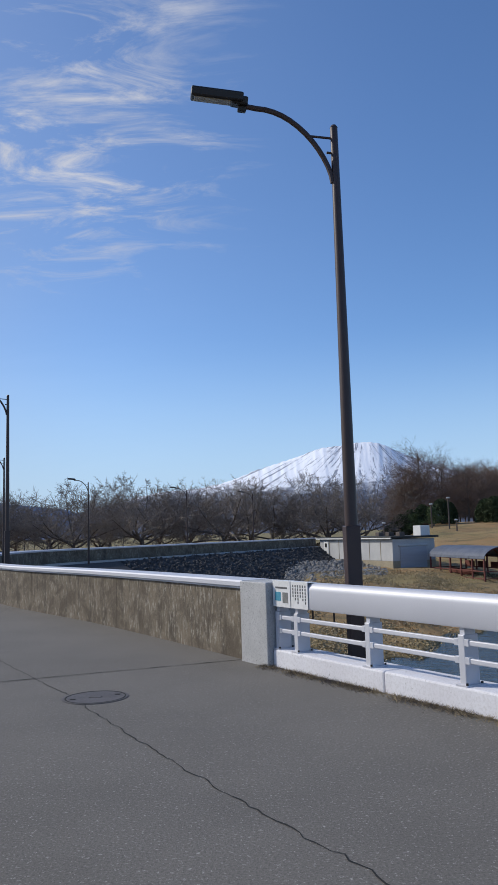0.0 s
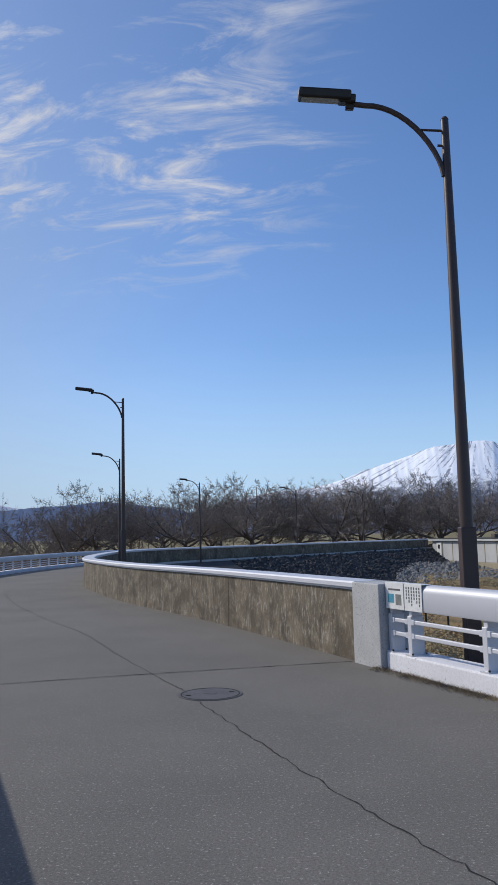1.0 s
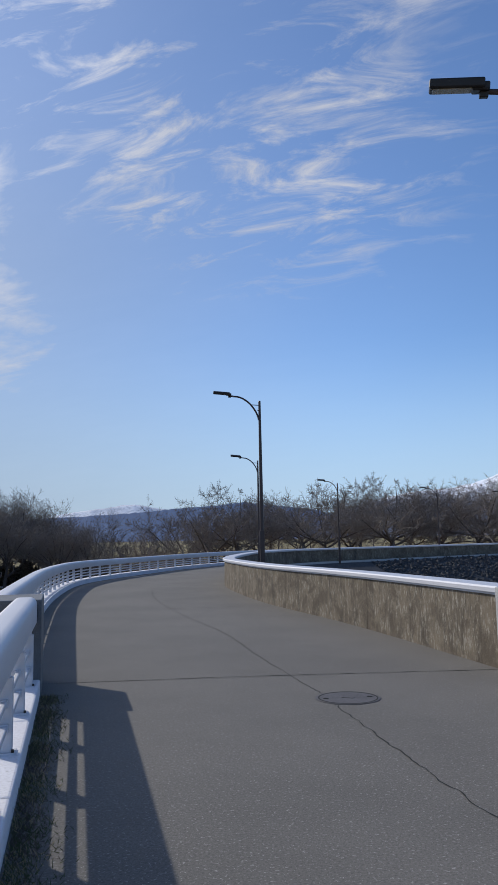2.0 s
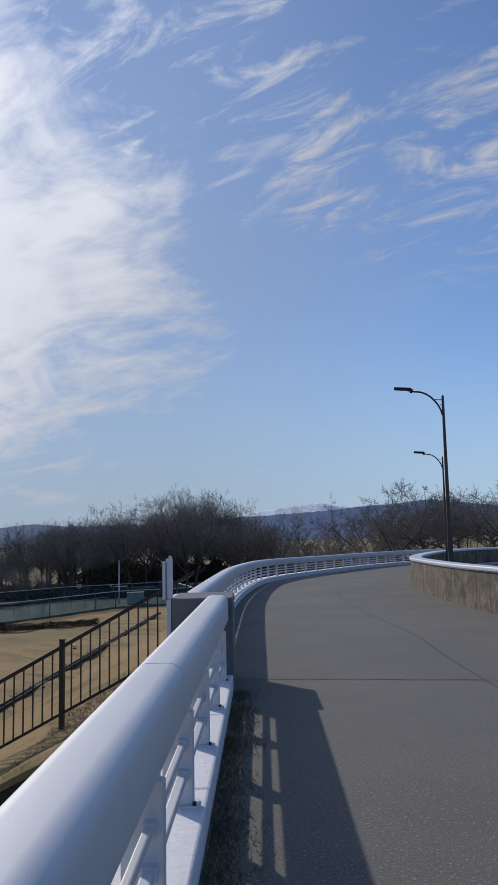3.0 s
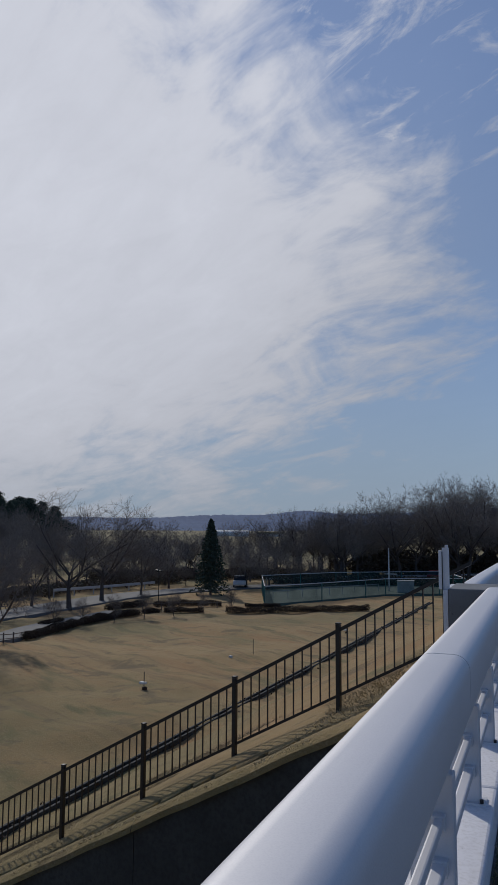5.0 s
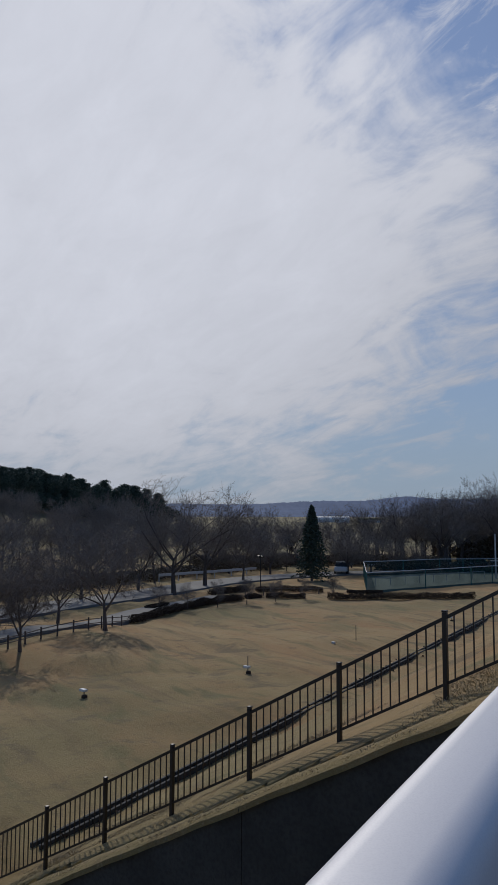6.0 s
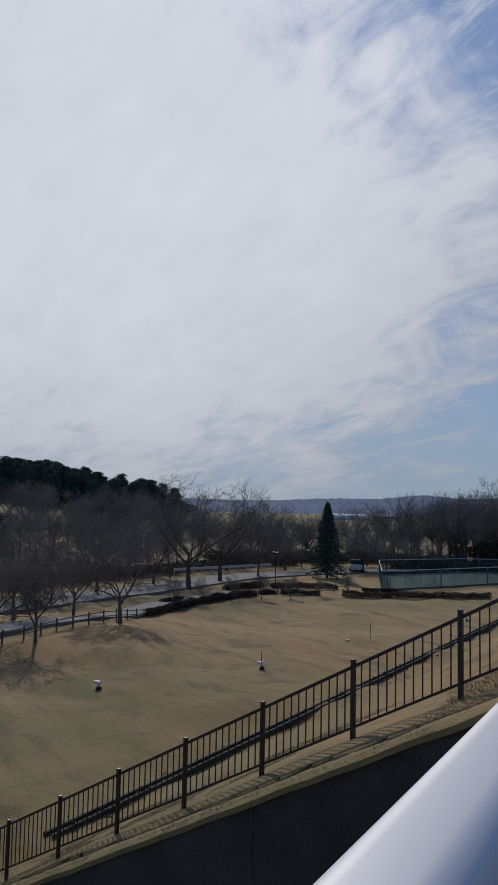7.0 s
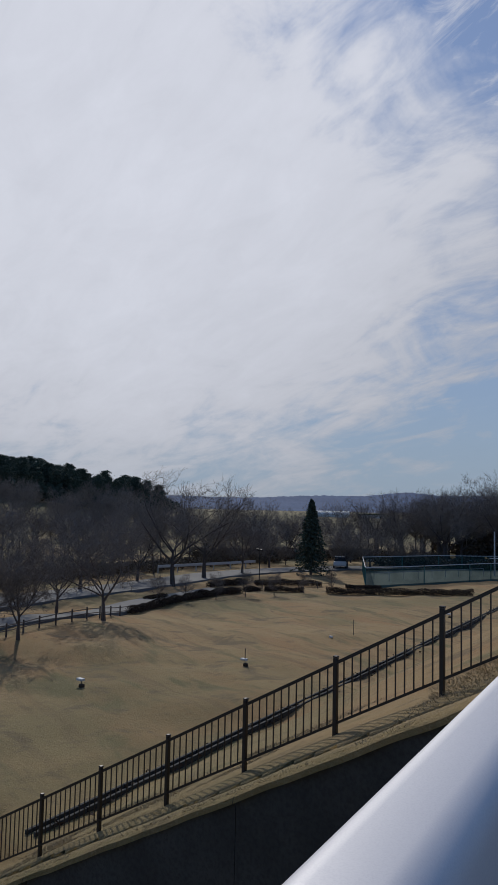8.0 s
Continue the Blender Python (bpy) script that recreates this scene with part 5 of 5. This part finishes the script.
# ---- inner slope: coping strip and riprap ----
def build_riprap():
    half = INNER[len(INNER) // 5:]
    ob = thing("riprap_slope", "dark stone riprap slope below the parapet", "slope", kind="structure")
    bm = sweep(bmesh.new(), half, [(0.41, -0.3), (0.41, 0.02), (1.4, 0.0), (9.0, -3.6), (9.0, -4.4)], closed=True)
    part("slope_bed", bm, ROCK, ob)
    part("coping_strip", sweep(bmesh.new(), half, [(1.0, -0.1), (1.0, 0.12), (1.22, 0.12), (1.22, -0.1)]), GRANITE, ob, "pale concrete coping strip")
    rng = random.Random(12)
    shapes = []
    for k in range(6):
        bm = bmesh.new()
        bmesh.ops.create_icosphere(bm, subdivisions=1, radius=0.5)
        for v in bm.verts:
            v.co = Vector((v.co.x * 1.2, v.co.y, v.co.z * 0.75)) * rng.uniform(0.65, 1.2)
        me = bpy.data.meshes.new("stone")
        bm.to_mesh(me)
        bm.free()
        shapes.append(me)
    v, f = [], []
    raw = [([tuple(p.co) for p in me.vertices], [tuple(q.vertices) for q in me.polygons]) for me in shapes]

    def drop(p, size, single, material):
        turn = Euler((rng.uniform(0, 6), rng.uniform(0, 6), rng.uniform(0, 6))).to_matrix()
        if single:
            st = link("stone", shapes[rng.randrange(6)], material, ob)
            st.matrix_basis = Matrix.Translation(p) @ turn.to_4x4() @ Matrix.Scale(size, 4)
        else:
            verts, faces = raw[rng.randrange(6)]
            k = len(v)
            v.extend(tuple(turn @ (Vector(q) * size) + p) for q in verts)
            f.extend(tuple(i + k for i in q) for q in faces)

    line = INNER[90:]
    for i in range(6500):
        k = rng.randrange(len(line) - 1)
        way = (line[k + 1] - line[k]).normalized()
        side = Vector((way.y, -way.x, 0))
        t = rng.random()
        p = line[k].lerp(line[k + 1], rng.random()) + side * (1.4 + 6.5 * t)
        p.z = -0.04 - 3.1 * t
        drop(p, rng.uniform(0.15, 0.42), False, ROCK)
    me = bpy.data.meshes.new("riprap_stones")
    me.from_pydata(v, [], f)
    me.update()
    tagged(link("riprap_stones", me, ROCK), "dark angular riprap stones", "stones", kind="stuff")
    v.clear()
    f.clear()
    for i in range(1500):
        az, t = rng.uniform(-9.6, -2.4), rng.random()
        d = 55 + 13 * t - (az + 5) * 0.6
        drop(polar(az, d, max(height(polar(az, d)), -2.6 + 1.6 * t) - 0.06), rng.uniform(0.2, 0.42), False, LIT_ROCK)
    me = bpy.data.meshes.new("rubble")
    me.from_pydata(v, [], f)
    me.update()
    tagged(link("rubble", me, LIT_ROCK), "angular rubble, sunlight in its pale grey colour", "stones", kind="stuff")
    pale = [me.copy() for me in shapes]
    for me in pale:
        me.materials.clear()
        me.materials.append(LIT_ROCK)
    bank = thing("stone_bank", "rubble stones below the gatehouse, sunlight in their pale grey", "stones", kind="structure")
    for i in range(290):
        az, t = rng.uniform(-9.3, -2.6), rng.random()
        d = 56 + 12 * t - (az + 5) * 0.6
        p = polar(az, d, max(height(polar(az, d)), -2.6 + 1.6 * t) - 0.05)
        st = link("stone", pale[rng.randrange(6)], LIT_ROCK, bank)
        st.matrix_basis = Matrix.Translation(p) @ Euler((rng.uniform(0, 6), rng.uniform(0, 6), rng.uniform(0, 6))).to_matrix().to_4x4() @ Matrix.Scale(rng.uniform(0.25, 0.5), 4)


build_riprap()


# ---- gatehouse ----
def gatehouse():
    wall = surface("pale grey render", [(0.42, 0.42, 0.42), (0.5, 0.5, 0.49), (0.36, 0.36, 0.36)], 0.6, 20, 0.85, bump=0.1, spots=((0.3, 0.29, 0.27), 0.8, 0.68))
    base = surface("yellowish concrete base", [(0.3, 0.26, 0.18), (0.36, 0.31, 0.22), (0.22, 0.19, 0.14)], 0.8, 15, 0.9, bump=0.2)
    steel = surface("grey roller shutter", [(0.33, 0.34, 0.37), (0.37, 0.38, 0.41), (0.3, 0.31, 0.34)], 0.5, 30, 0.55, bump=0.05, stretch=(1, 1, 12))
    corner = polar(-10.1, 64)
    far_end = polar(-4.95, 75)
    back = polar(-12.0, 67)
    along, across = (far_end - corner), (back - corner)
    length, depth = along.length, across.length
    yaw = math.atan2(along.y, along.x)
    ob = thing("gatehouse", "low flat-roofed pale grey sluice gatehouse by the pond", "building", Matrix.Translation((corner.x, corner.y, 0)) @ Matrix.Rotation(yaw, 4, "Z"))
    deep = 4.0
    part("wall", box(bmesh.new(), (length, deep, 1.75), pose(length / 2, -deep / 2, -0.15), 0.03), wall, ob)
    part("base", box(bmesh.new(), (length + 0.06, deep + 0.06, 2.2), pose(length / 2, -deep / 2, -2.13), 0.03), base, ob)
    part("roof", box(bmesh.new(), (length + 0.5, deep + 0.5, 0.16), pose(length / 2, -deep / 2, 0.86), 0.02), DARK_CONCRETE, ob, "flat dark roof slab")
    part("gutter", box(bmesh.new(), (length + 0.5, 0.1, 0.1), pose(length / 2, 0.26, 0.78), 0.02), PALE, ob)
    part("shutter", box(bmesh.new(), (0.08, 2.5, 2.6), pose(-0.05, -1.9, -1.2), 0.02), steel, ob, "grey roller shutter")
    part("shutter_frame", box(bmesh.new(), (0.12, 2.8, 0.14), pose(-0.06, -1.9, 0.2), 0.02), wall, ob)
    door = part("door", box(bmesh.new(), (0.9, 0.08, 1.55), pose(length - 1.4, 0.04, -0.22), 0.02), PALE, ob, "white steel door")
    part("sign", box(bmesh.new(), (0.3, 0.03, 0.35), pose(length - 1.4, 0.1, 0.2), 0.004), BLACK, door)
    for k in range(6):
        part("panel_joint", box(bmesh.new(), (0.05, 0.03, 1.7), pose(1.8 + k * (length - 2) / 6, 0.012, -0.15)), base, ob)
    for k in range(3):
        part("roof_vent", box(bmesh.new(), (0.6, 0.5, 0.35), pose(1.3 + 1.6 * k, -1.6, 1.1), 0.05), BARK, ob)
    part("hatch", box(bmesh.new(), (1.1, 0.9, 0.9), pose(0.6, -3.2, 1.3), 0.05), PALE, ob)


gatehouse()


# ---- boat shed with arched roof ----
def boat_shed():
    red = surface("rusty red paint", [(0.13, 0.035, 0.025), (0.17, 0.05, 0.035), (0.09, 0.03, 0.022)], 1.2, 25, 0.8, bump=0.1)
    sheet = surface("blue-grey weathered roof sheet", [(0.06, 0.075, 0.11), (0.1, 0.115, 0.15), (0.16, 0.17, 0.2)], 1.5, 12, 0.6, bump=0.1, spots=((0.35, 0.36, 0.39), 2.5, 0.66))
    start, end = polar(-12.7, 64), polar(-16.3, 56.5)
    z = -2.3
    d = end - start
    ob = thing("boat_shed", "open red-framed boat shed with arched blue-grey roof", "shed", Matrix.Translation((start.x, start.y, z)) @ Matrix.Rotation(math.atan2(d.y, d.x), 4, "Z"))
    length, wide, eaves = d.length, 3.0, 1.6
    for y in (0.0, wide):
        for k in range(6):
            part("post", box(bmesh.new(), (0.11, 0.11, eaves + 0.5), pose(length * k / 5, y, eaves / 2 - 0.2), 0.01), red, ob)
        for zz in (0.25, 0.75, eaves):
            part("rail", box(bmesh.new(), (length, 0.07, 0.07), pose(length / 2, y, zz), 0.01), red, ob)
    for x in (0.0, length):
        for zz in (0.25, 0.75):
            part("end_rail", box(bmesh.new(), (0.07, wide, 0.07), pose(x, wide / 2, zz), 0.01), red, ob)
    for k in range(6):
        bm = bmesh.new()
        x = length * k / 5
        tube(bm, [(x, wide / 2 - (wide / 2 + 0.05) * math.cos(a), eaves + 0.75 * math.sin(a)) for a in np.linspace(0, math.pi, 11)], 0.05, None, 6)
        part("rib", bm, red, ob)
    for k in range(8):
        a, b = -0.2 + (length + 0.4) * k / 8, -0.2 + (length + 0.4) * (k + 1) / 8 - 0.02
        bm = bmesh.new()
        rows = [[bm.verts.new((x, wide / 2 - (wide / 2 + s) * math.cos(t), eaves + (0.75 + s) * math.sin(t))) for t in np.linspace(0.0, math.pi, 15)] for s in (0.06, 0.1) for x in (a, b)]
        for lo, hi in ((rows[0], rows[1]), (rows[2], rows[3]), (rows[0], rows[2]), (rows[1], rows[3])):
            for j in range(14):
                bm.faces.new((lo[j], lo[j + 1], hi[j + 1], hi[j]))
        bmesh.ops.recalc_face_normals(bm, faces=bm.faces[:])
        part("roof_sheet", bm, sheet, ob)
    for k in range(3):
        part("wall_panel", box(bmesh.new(), (length / 5 - 0.2, 0.04, 0.42), pose(length * (2 * k + 1) / 10 + k * 0.3, wide - 0.1, 1.0), 0.01), red, ob)
    hull = thing("row_boat", "small red rowing boat stored in the shed", "boat", Matrix.Translation(start.lerp(end, 0.5) + Vector((0.7, 1.2, z + 0.2))) @ Matrix.Rotation(math.atan2(d.y, d.x), 4, "Z"))
    bm = bmesh.new()
    rings = []
    for x in np.linspace(-2.0, 2.0, 11):
        w = 0.6 * (1 - abs(x / 2.05) ** 2.4)
        rings.append([bm.verts.new((x, w * math.cos(t), 0.5 + 0.12 * abs(x / 2) ** 2 - 0.5 * math.sin(t) * (0.5 + 0.5 * w / 0.6))) for t in np.linspace(0, math.pi, 9)])
    for r, s in zip(rings, rings[1:]):
        for j in range(8):
            bm.faces.new((r[j], r[j + 1], s[j + 1], s[j]))
    thicken(bm, 0.05)
    part("hull", bm, red, hull)
    for x in (-0.8, 0.6):
        part("thwart", box(bmesh.new(), (0.25, 1.0, 0.04), pose(x, 0, 0.42)), BARK, hull)


boat_shed()


def pond_stakes():
    rng = random.Random(6)
    for i in range(9):
        ob = thing("shore_stake", "short dark wooden stake at the water's edge", "stake", Matrix.Translation(on_land(-2.8 - 1.5 * i, 37.5 + rng.uniform(-0.5, 0.8) + 0.3 * i)), "shore stakes")
        part("stake", rod(bmesh.new(), (0, 0, -0.3), (0, 0, rng.uniform(0.55, 0.8)), 0.05, 0.05, 6), BLACK, ob)
    for az, d, t in ((-9.55, 84, 3.4), (-14.1, 90, 3.4), (-12.9, 92, 2.6), (-14.6, 88, 1.2)):
        ob = thing("wooden_pole", "weathered wooden pole on the rise", "pole", Matrix.Translation(on_land(az, d)))
        part("shaft", rod(bmesh.new(), (0, 0, -0.2), (0, 0, t), 0.09, 0.07, 8), BARK, ob)
        part("cap", box(bmesh.new(), (0.35, 0.2, 0.14), pose(0, 0, t + 0.05), 0.03), PALE, ob)
    steps = thing("garden_steps", "grey stone steps climbing the grass rise", "steps", stand(-11.9, 70, 12), kind="structure")
    for k in range(9):
        part("step", box(bmesh.new(), (1.8, 0.45, 0.3), pose(0, 1.2 + 0.42 * k, 0.1 + 0.15 * k), 0.02), DARK_CONCRETE, steps)
    for s in (-1, 1):
        part("handrail", rod(bmesh.new(), (s, 1.2, 1.0), (s, 5.0, 2.3), 0.04, 0.04, 6), PALE, steps)
        for k in range(4):
            part("handrail_post", rod(bmesh.new(), (s, 1.2 + 1.25 * k, 0.1 + 0.43 * k), (s, 1.2 + 1.25 * k, 1.0 + 0.43 * k), 0.03, 0.03, 6), PALE, steps)


pond_stakes()


# ---- small things on the bridge ----
TAR = surface("dark crack filling", [(0.012, 0.012, 0.012), (0.02, 0.02, 0.019)], 3, 60, 0.95, bump=0.2)
IRON = surface("worn iron", [(0.1, 0.092, 0.09), (0.13, 0.12, 0.118), (0.075, 0.07, 0.07)], 3, 90, 0.7, metal=0.3, bump=0.4)


def manhole():
    c = Vector((-1.5, 7.93, 0))
    ob = thing("manhole_cover", "round worn iron manhole cover set in the asphalt", "manhole cover", Matrix.Translation(c))
    part("frame", rod(bmesh.new(), (0, 0, -0.02), (0, 0, 0.003), 0.325, 0.325, 48), IRON, ob)
    bm = bmesh.new()
    bmesh.ops.create_cone(bm, cap_ends=True, segments=48, radius1=0.318, radius2=0.316, depth=0.02, matrix=pose(0, 0, -0.004))
    lid = part("lid", bm, IRON, ob)
    ring = [Vector((0.29 * math.cos(a), 0.29 * math.sin(a), 0.005)) for a in np.linspace(0, 2 * math.pi, 40)]
    part("rim_groove", sweep(bmesh.new(), ring, [(-0.006, 0.0), (-0.006, 0.003), (0.006, 0.003), (0.006, 0.0)]), TAR, lid)
    part("name_plate", box(bmesh.new(), (0.12, 0.05, 0.004), pose(0, 0, 0.008, 0, 0, -5), 0.002), IRON, lid, "pale oval plate")
    for x, y in ((-0.2, -0.1), (0.2, 0.1)):
        part("lift_hole", box(bmesh.new(), (0.05, 0.03, 0.004), pose(x, y, 0.0075)), TAR, lid)


manhole()


def crack(points, wide, seed, label, step=0.07, wander=0.03):
    rng = random.Random(seed)
    line = curve_points([Vector((x, y, 0)) for x, y in points], step)
    bm = bmesh.new()
    rows = []
    for i, p in enumerate(line):
        way = (line[min(i + 1, len(line) - 1)] - line[max(i - 1, 0)]).normalized()
        side = Vector((way.y, -way.x, 0))
        off = wander * noise.noise(Vector((i * 0.35, seed, 0))) + wander * 0.5 * rng.uniform(-1, 1)
        w = wide * rng.uniform(0.35, 1.2)
        rows.append([bm.verts.new(p + side * (off + s * w) + Vector((0, 0, 0.004))) for s in (-0.5, 0.5)])
    for a, b in zip(rows, rows[1:]):
        bm.faces.new((a[0], a[1], b[1], b[0]))
    tagged(part("crack", bm, TAR), label, "crack", kind="structure")


crack([(-11.9, 26.6), (-10.7, 23.0), (-8.75, 19.2), (-6.5, 15.6), (-4.65, 12.92), (-3.34, 10.64), (-2.48, 9.19), (-2.03, 8.44), (-1.8, 8.09)], 0.011, 1, "long uneven dark crack in the asphalt")
crack([(-1.55, 7.6), (-1.45, 7.39), (-0.55, 5.73), (0.19, 4.42), (0.65, 3.68), (1.37, 2.44), (2.47, 0.34)], 0.012, 2, "long uneven dark crack in the asphalt")
crack([(-4.82, 8.01), (-2.75, 8.93), (-0.1, 9.97)], 0.02, 3, "straight dark expansion joint across the deck", 0.1, 0.004)
crack([(-6.0, 17.9), (-7.6, 17.0)], 0.03, 4, "short dark joint beside the wall", 0.1, 0.004)
crack([(-9.5, 26.0), (-10.8, 25.6)], 0.03, 5, "short dark joint beside the wall", 0.1, 0.004)


def notices():
    paper = surface("weathered paper in plastic", [(0.72, 0.71, 0.68), (0.8, 0.79, 0.77), (0.62, 0.61, 0.58)], 4, 30, 0.35, bump=0.3)
    ink = surface("faded black ink", [(0.08, 0.08, 0.085), (0.12, 0.12, 0.12)], 8, 60, 0.6, bump=0.0)
    blue = surface("faded blue print", [(0.05, 0.25, 0.36), (0.1, 0.33, 0.42)], 12, 60, 0.5, bump=0.0)
    grey = surface("faded grey print", [(0.14, 0.15, 0.14), (0.26, 0.25, 0.23)], 12, 60, 0.5, bump=0.0)
    face = 5.283 - 0.127
    for u, w, text in ((7.7, 0.36, False), (7.34, 0.33, True)):
        m = Matrix.Translation(at(u, face, 0.84)) @ Matrix.Rotation(radians(YAW), 4, "Z")
        ob = thing("notice_sheet", "paper notice in clear plastic taped round the beam" if not text else "printed notice with rows of writing taped to the beam", "notice", m)
        part("sheet", box(bmesh.new(), (0.006, w, 0.3), pose(-0.006, 0, 0, 0, 0, 0), 0.002), paper, ob)
        part("folded_top", box(bmesh.new(), (0.12, w, 0.005), pose(0.06, 0, 0.143), 0.002), paper, ob)
        if text:
            for k in range(6):
                for j in range(4 + k % 3):
                    part("writing_bar", box(bmesh.new(), (0.002, 0.018, 0.026), pose(-0.0105, 0.12 - 0.048 * k, 0.1 - 0.036 * j)), ink, ob)
        else:
            part("picture", box(bmesh.new(), (0.002, 0.12, 0.1), pose(-0.0105, 0.07, -0.03)), blue, ob)
            part("picture", box(bmesh.new(), (0.002, 0.11, 0.12), pose(-0.0105, -0.08, -0.04)), grey, ob)
            part("writing_bar", box(bmesh.new(), (0.002, 0.24, 0.02), pose(-0.0105, 0, 0.07)), ink, ob)


notices()


def verge(n, u0, u1, count, seed, green, skew=0.0):
    """Dead grass and soil caught along a kerb."""
    rng = random.Random(seed)
    v, f = [], []
    for _ in range(count):
        u = rng.uniform(u0, u1)
        if noise.noise(Vector((u * 2.3, seed, 0))) < -0.05 + rng.uniform(-0.3, 0.1):
            continue
        p = at(u, n + skew * u + abs(rng.gauss(0, 0.05)) * green[1], 0.003)
        lean = Vector((rng.uniform(-1, 1), rng.uniform(-1, 1), rng.uniform(0.15, 1.1))).normalized() * rng.uniform(0.015, 0.06)
        side = lean.orthogonal().normalized() * 0.0025
        k = len(v)
        v += [tuple(p - side), tuple(p + side), tuple(p + lean)]
        f.append((k, k + 1, k + 2))
    me = bpy.data.meshes.new("verge_grass")
    me.from_pydata(v, [], f)
    me.update()
    tagged(link("verge_grass", me, green[0]), "dead grass and debris caught along the kerb", "grass", kind="stuff")


STRAW = surface("dead straw", [(0.3, 0.235, 0.13), (0.38, 0.3, 0.18), (0.22, 0.175, 0.1)], 3, 40, 0.95, bump=0.0)
WEED = surface("dull green weeds", [(0.06, 0.085, 0.03), (0.095, 0.1, 0.045), (0.045, 0.06, 0.022)], 3, 40, 0.95, bump=0.0)
verge(5.113, -3, 8.0, 9000, 1, (STRAW, -1.5))
verge(5.113, -3, 8.0, 11000, 8, (BARK, -1.7))
verge(-0.23, -3, 8.6, 9000, 2, (WEED, 2.2), 0.0125)
verge(-0.23, -3, 8.6, 3600, 3, (STRAW, 1.7), 0.0125)
verge(-0.23, -3, 8.6, 6500, 7, (BARK, 1.9), 0.0125)


def bank_grass():
    """Tufts on the grass bank round the fence."""
    rng = random.Random(9)
    v, f = [], []
    for _ in range(52000):
        s, w = rng.uniform(-0.3, 15), rng.uniform(-3.4, 1.42)
        p = fence_point(s, w)
        if noise.noise(Vector((p.x * 0.8, p.y * 0.8, 2))) < -0.12:
            continue
        p.z = max(height(p) - 0.01, -0.2 - 0.526 * s + 0.03 if w > 0.3 else -9.0)
        lean = Vector((rng.uniform(-1, 1), rng.uniform(-1, 1), rng.uniform(0.2, 0.8))).normalized() * rng.uniform(0.02, 0.065)
        side = lean.orthogonal().normalized() * 0.005
        k = len(v)
        v += [tuple(p - side), tuple(p + side), tuple(p + lean)]
        f.append((k, k + 1, k + 2))
    me = bpy.data.meshes.new("bank_grass")
    me.from_pydata(v, [], f)
    me.update()
    tagged(link("bank_grass", me, STRAW), "short dry grass tufts on the bank", "grass", kind="stuff")


bank_grass()


def pond_bank_weeds():
    """Rough dead weeds between the water's edge and the gatehouse."""
    rng = random.Random(15)
    spots = []
    while len(spots) < 30000:
        az, d = rng.uniform(-22, -2.6), rng.uniform(28.5, 62)
        p = polar(az, d)
        clump = noise.noise(Vector((p.x * 0.45, p.y * 0.45, 4)))
        if clump < rng.uniform(-0.5, 0.35) or d < float(shore(az)) + 0.3:
            continue
        spots.append(Vector((p.x, p.y, height(p) + rng.uniform(0.0, 0.1) * (1 + clump))))
    tagged(link("bank_weeds", leaf_mesh("bank_weeds", spots, 0.085, rng), STRAW), "rough dead brown weeds on the pond bank", "weeds", kind="stuff")


pond_bank_weeds()
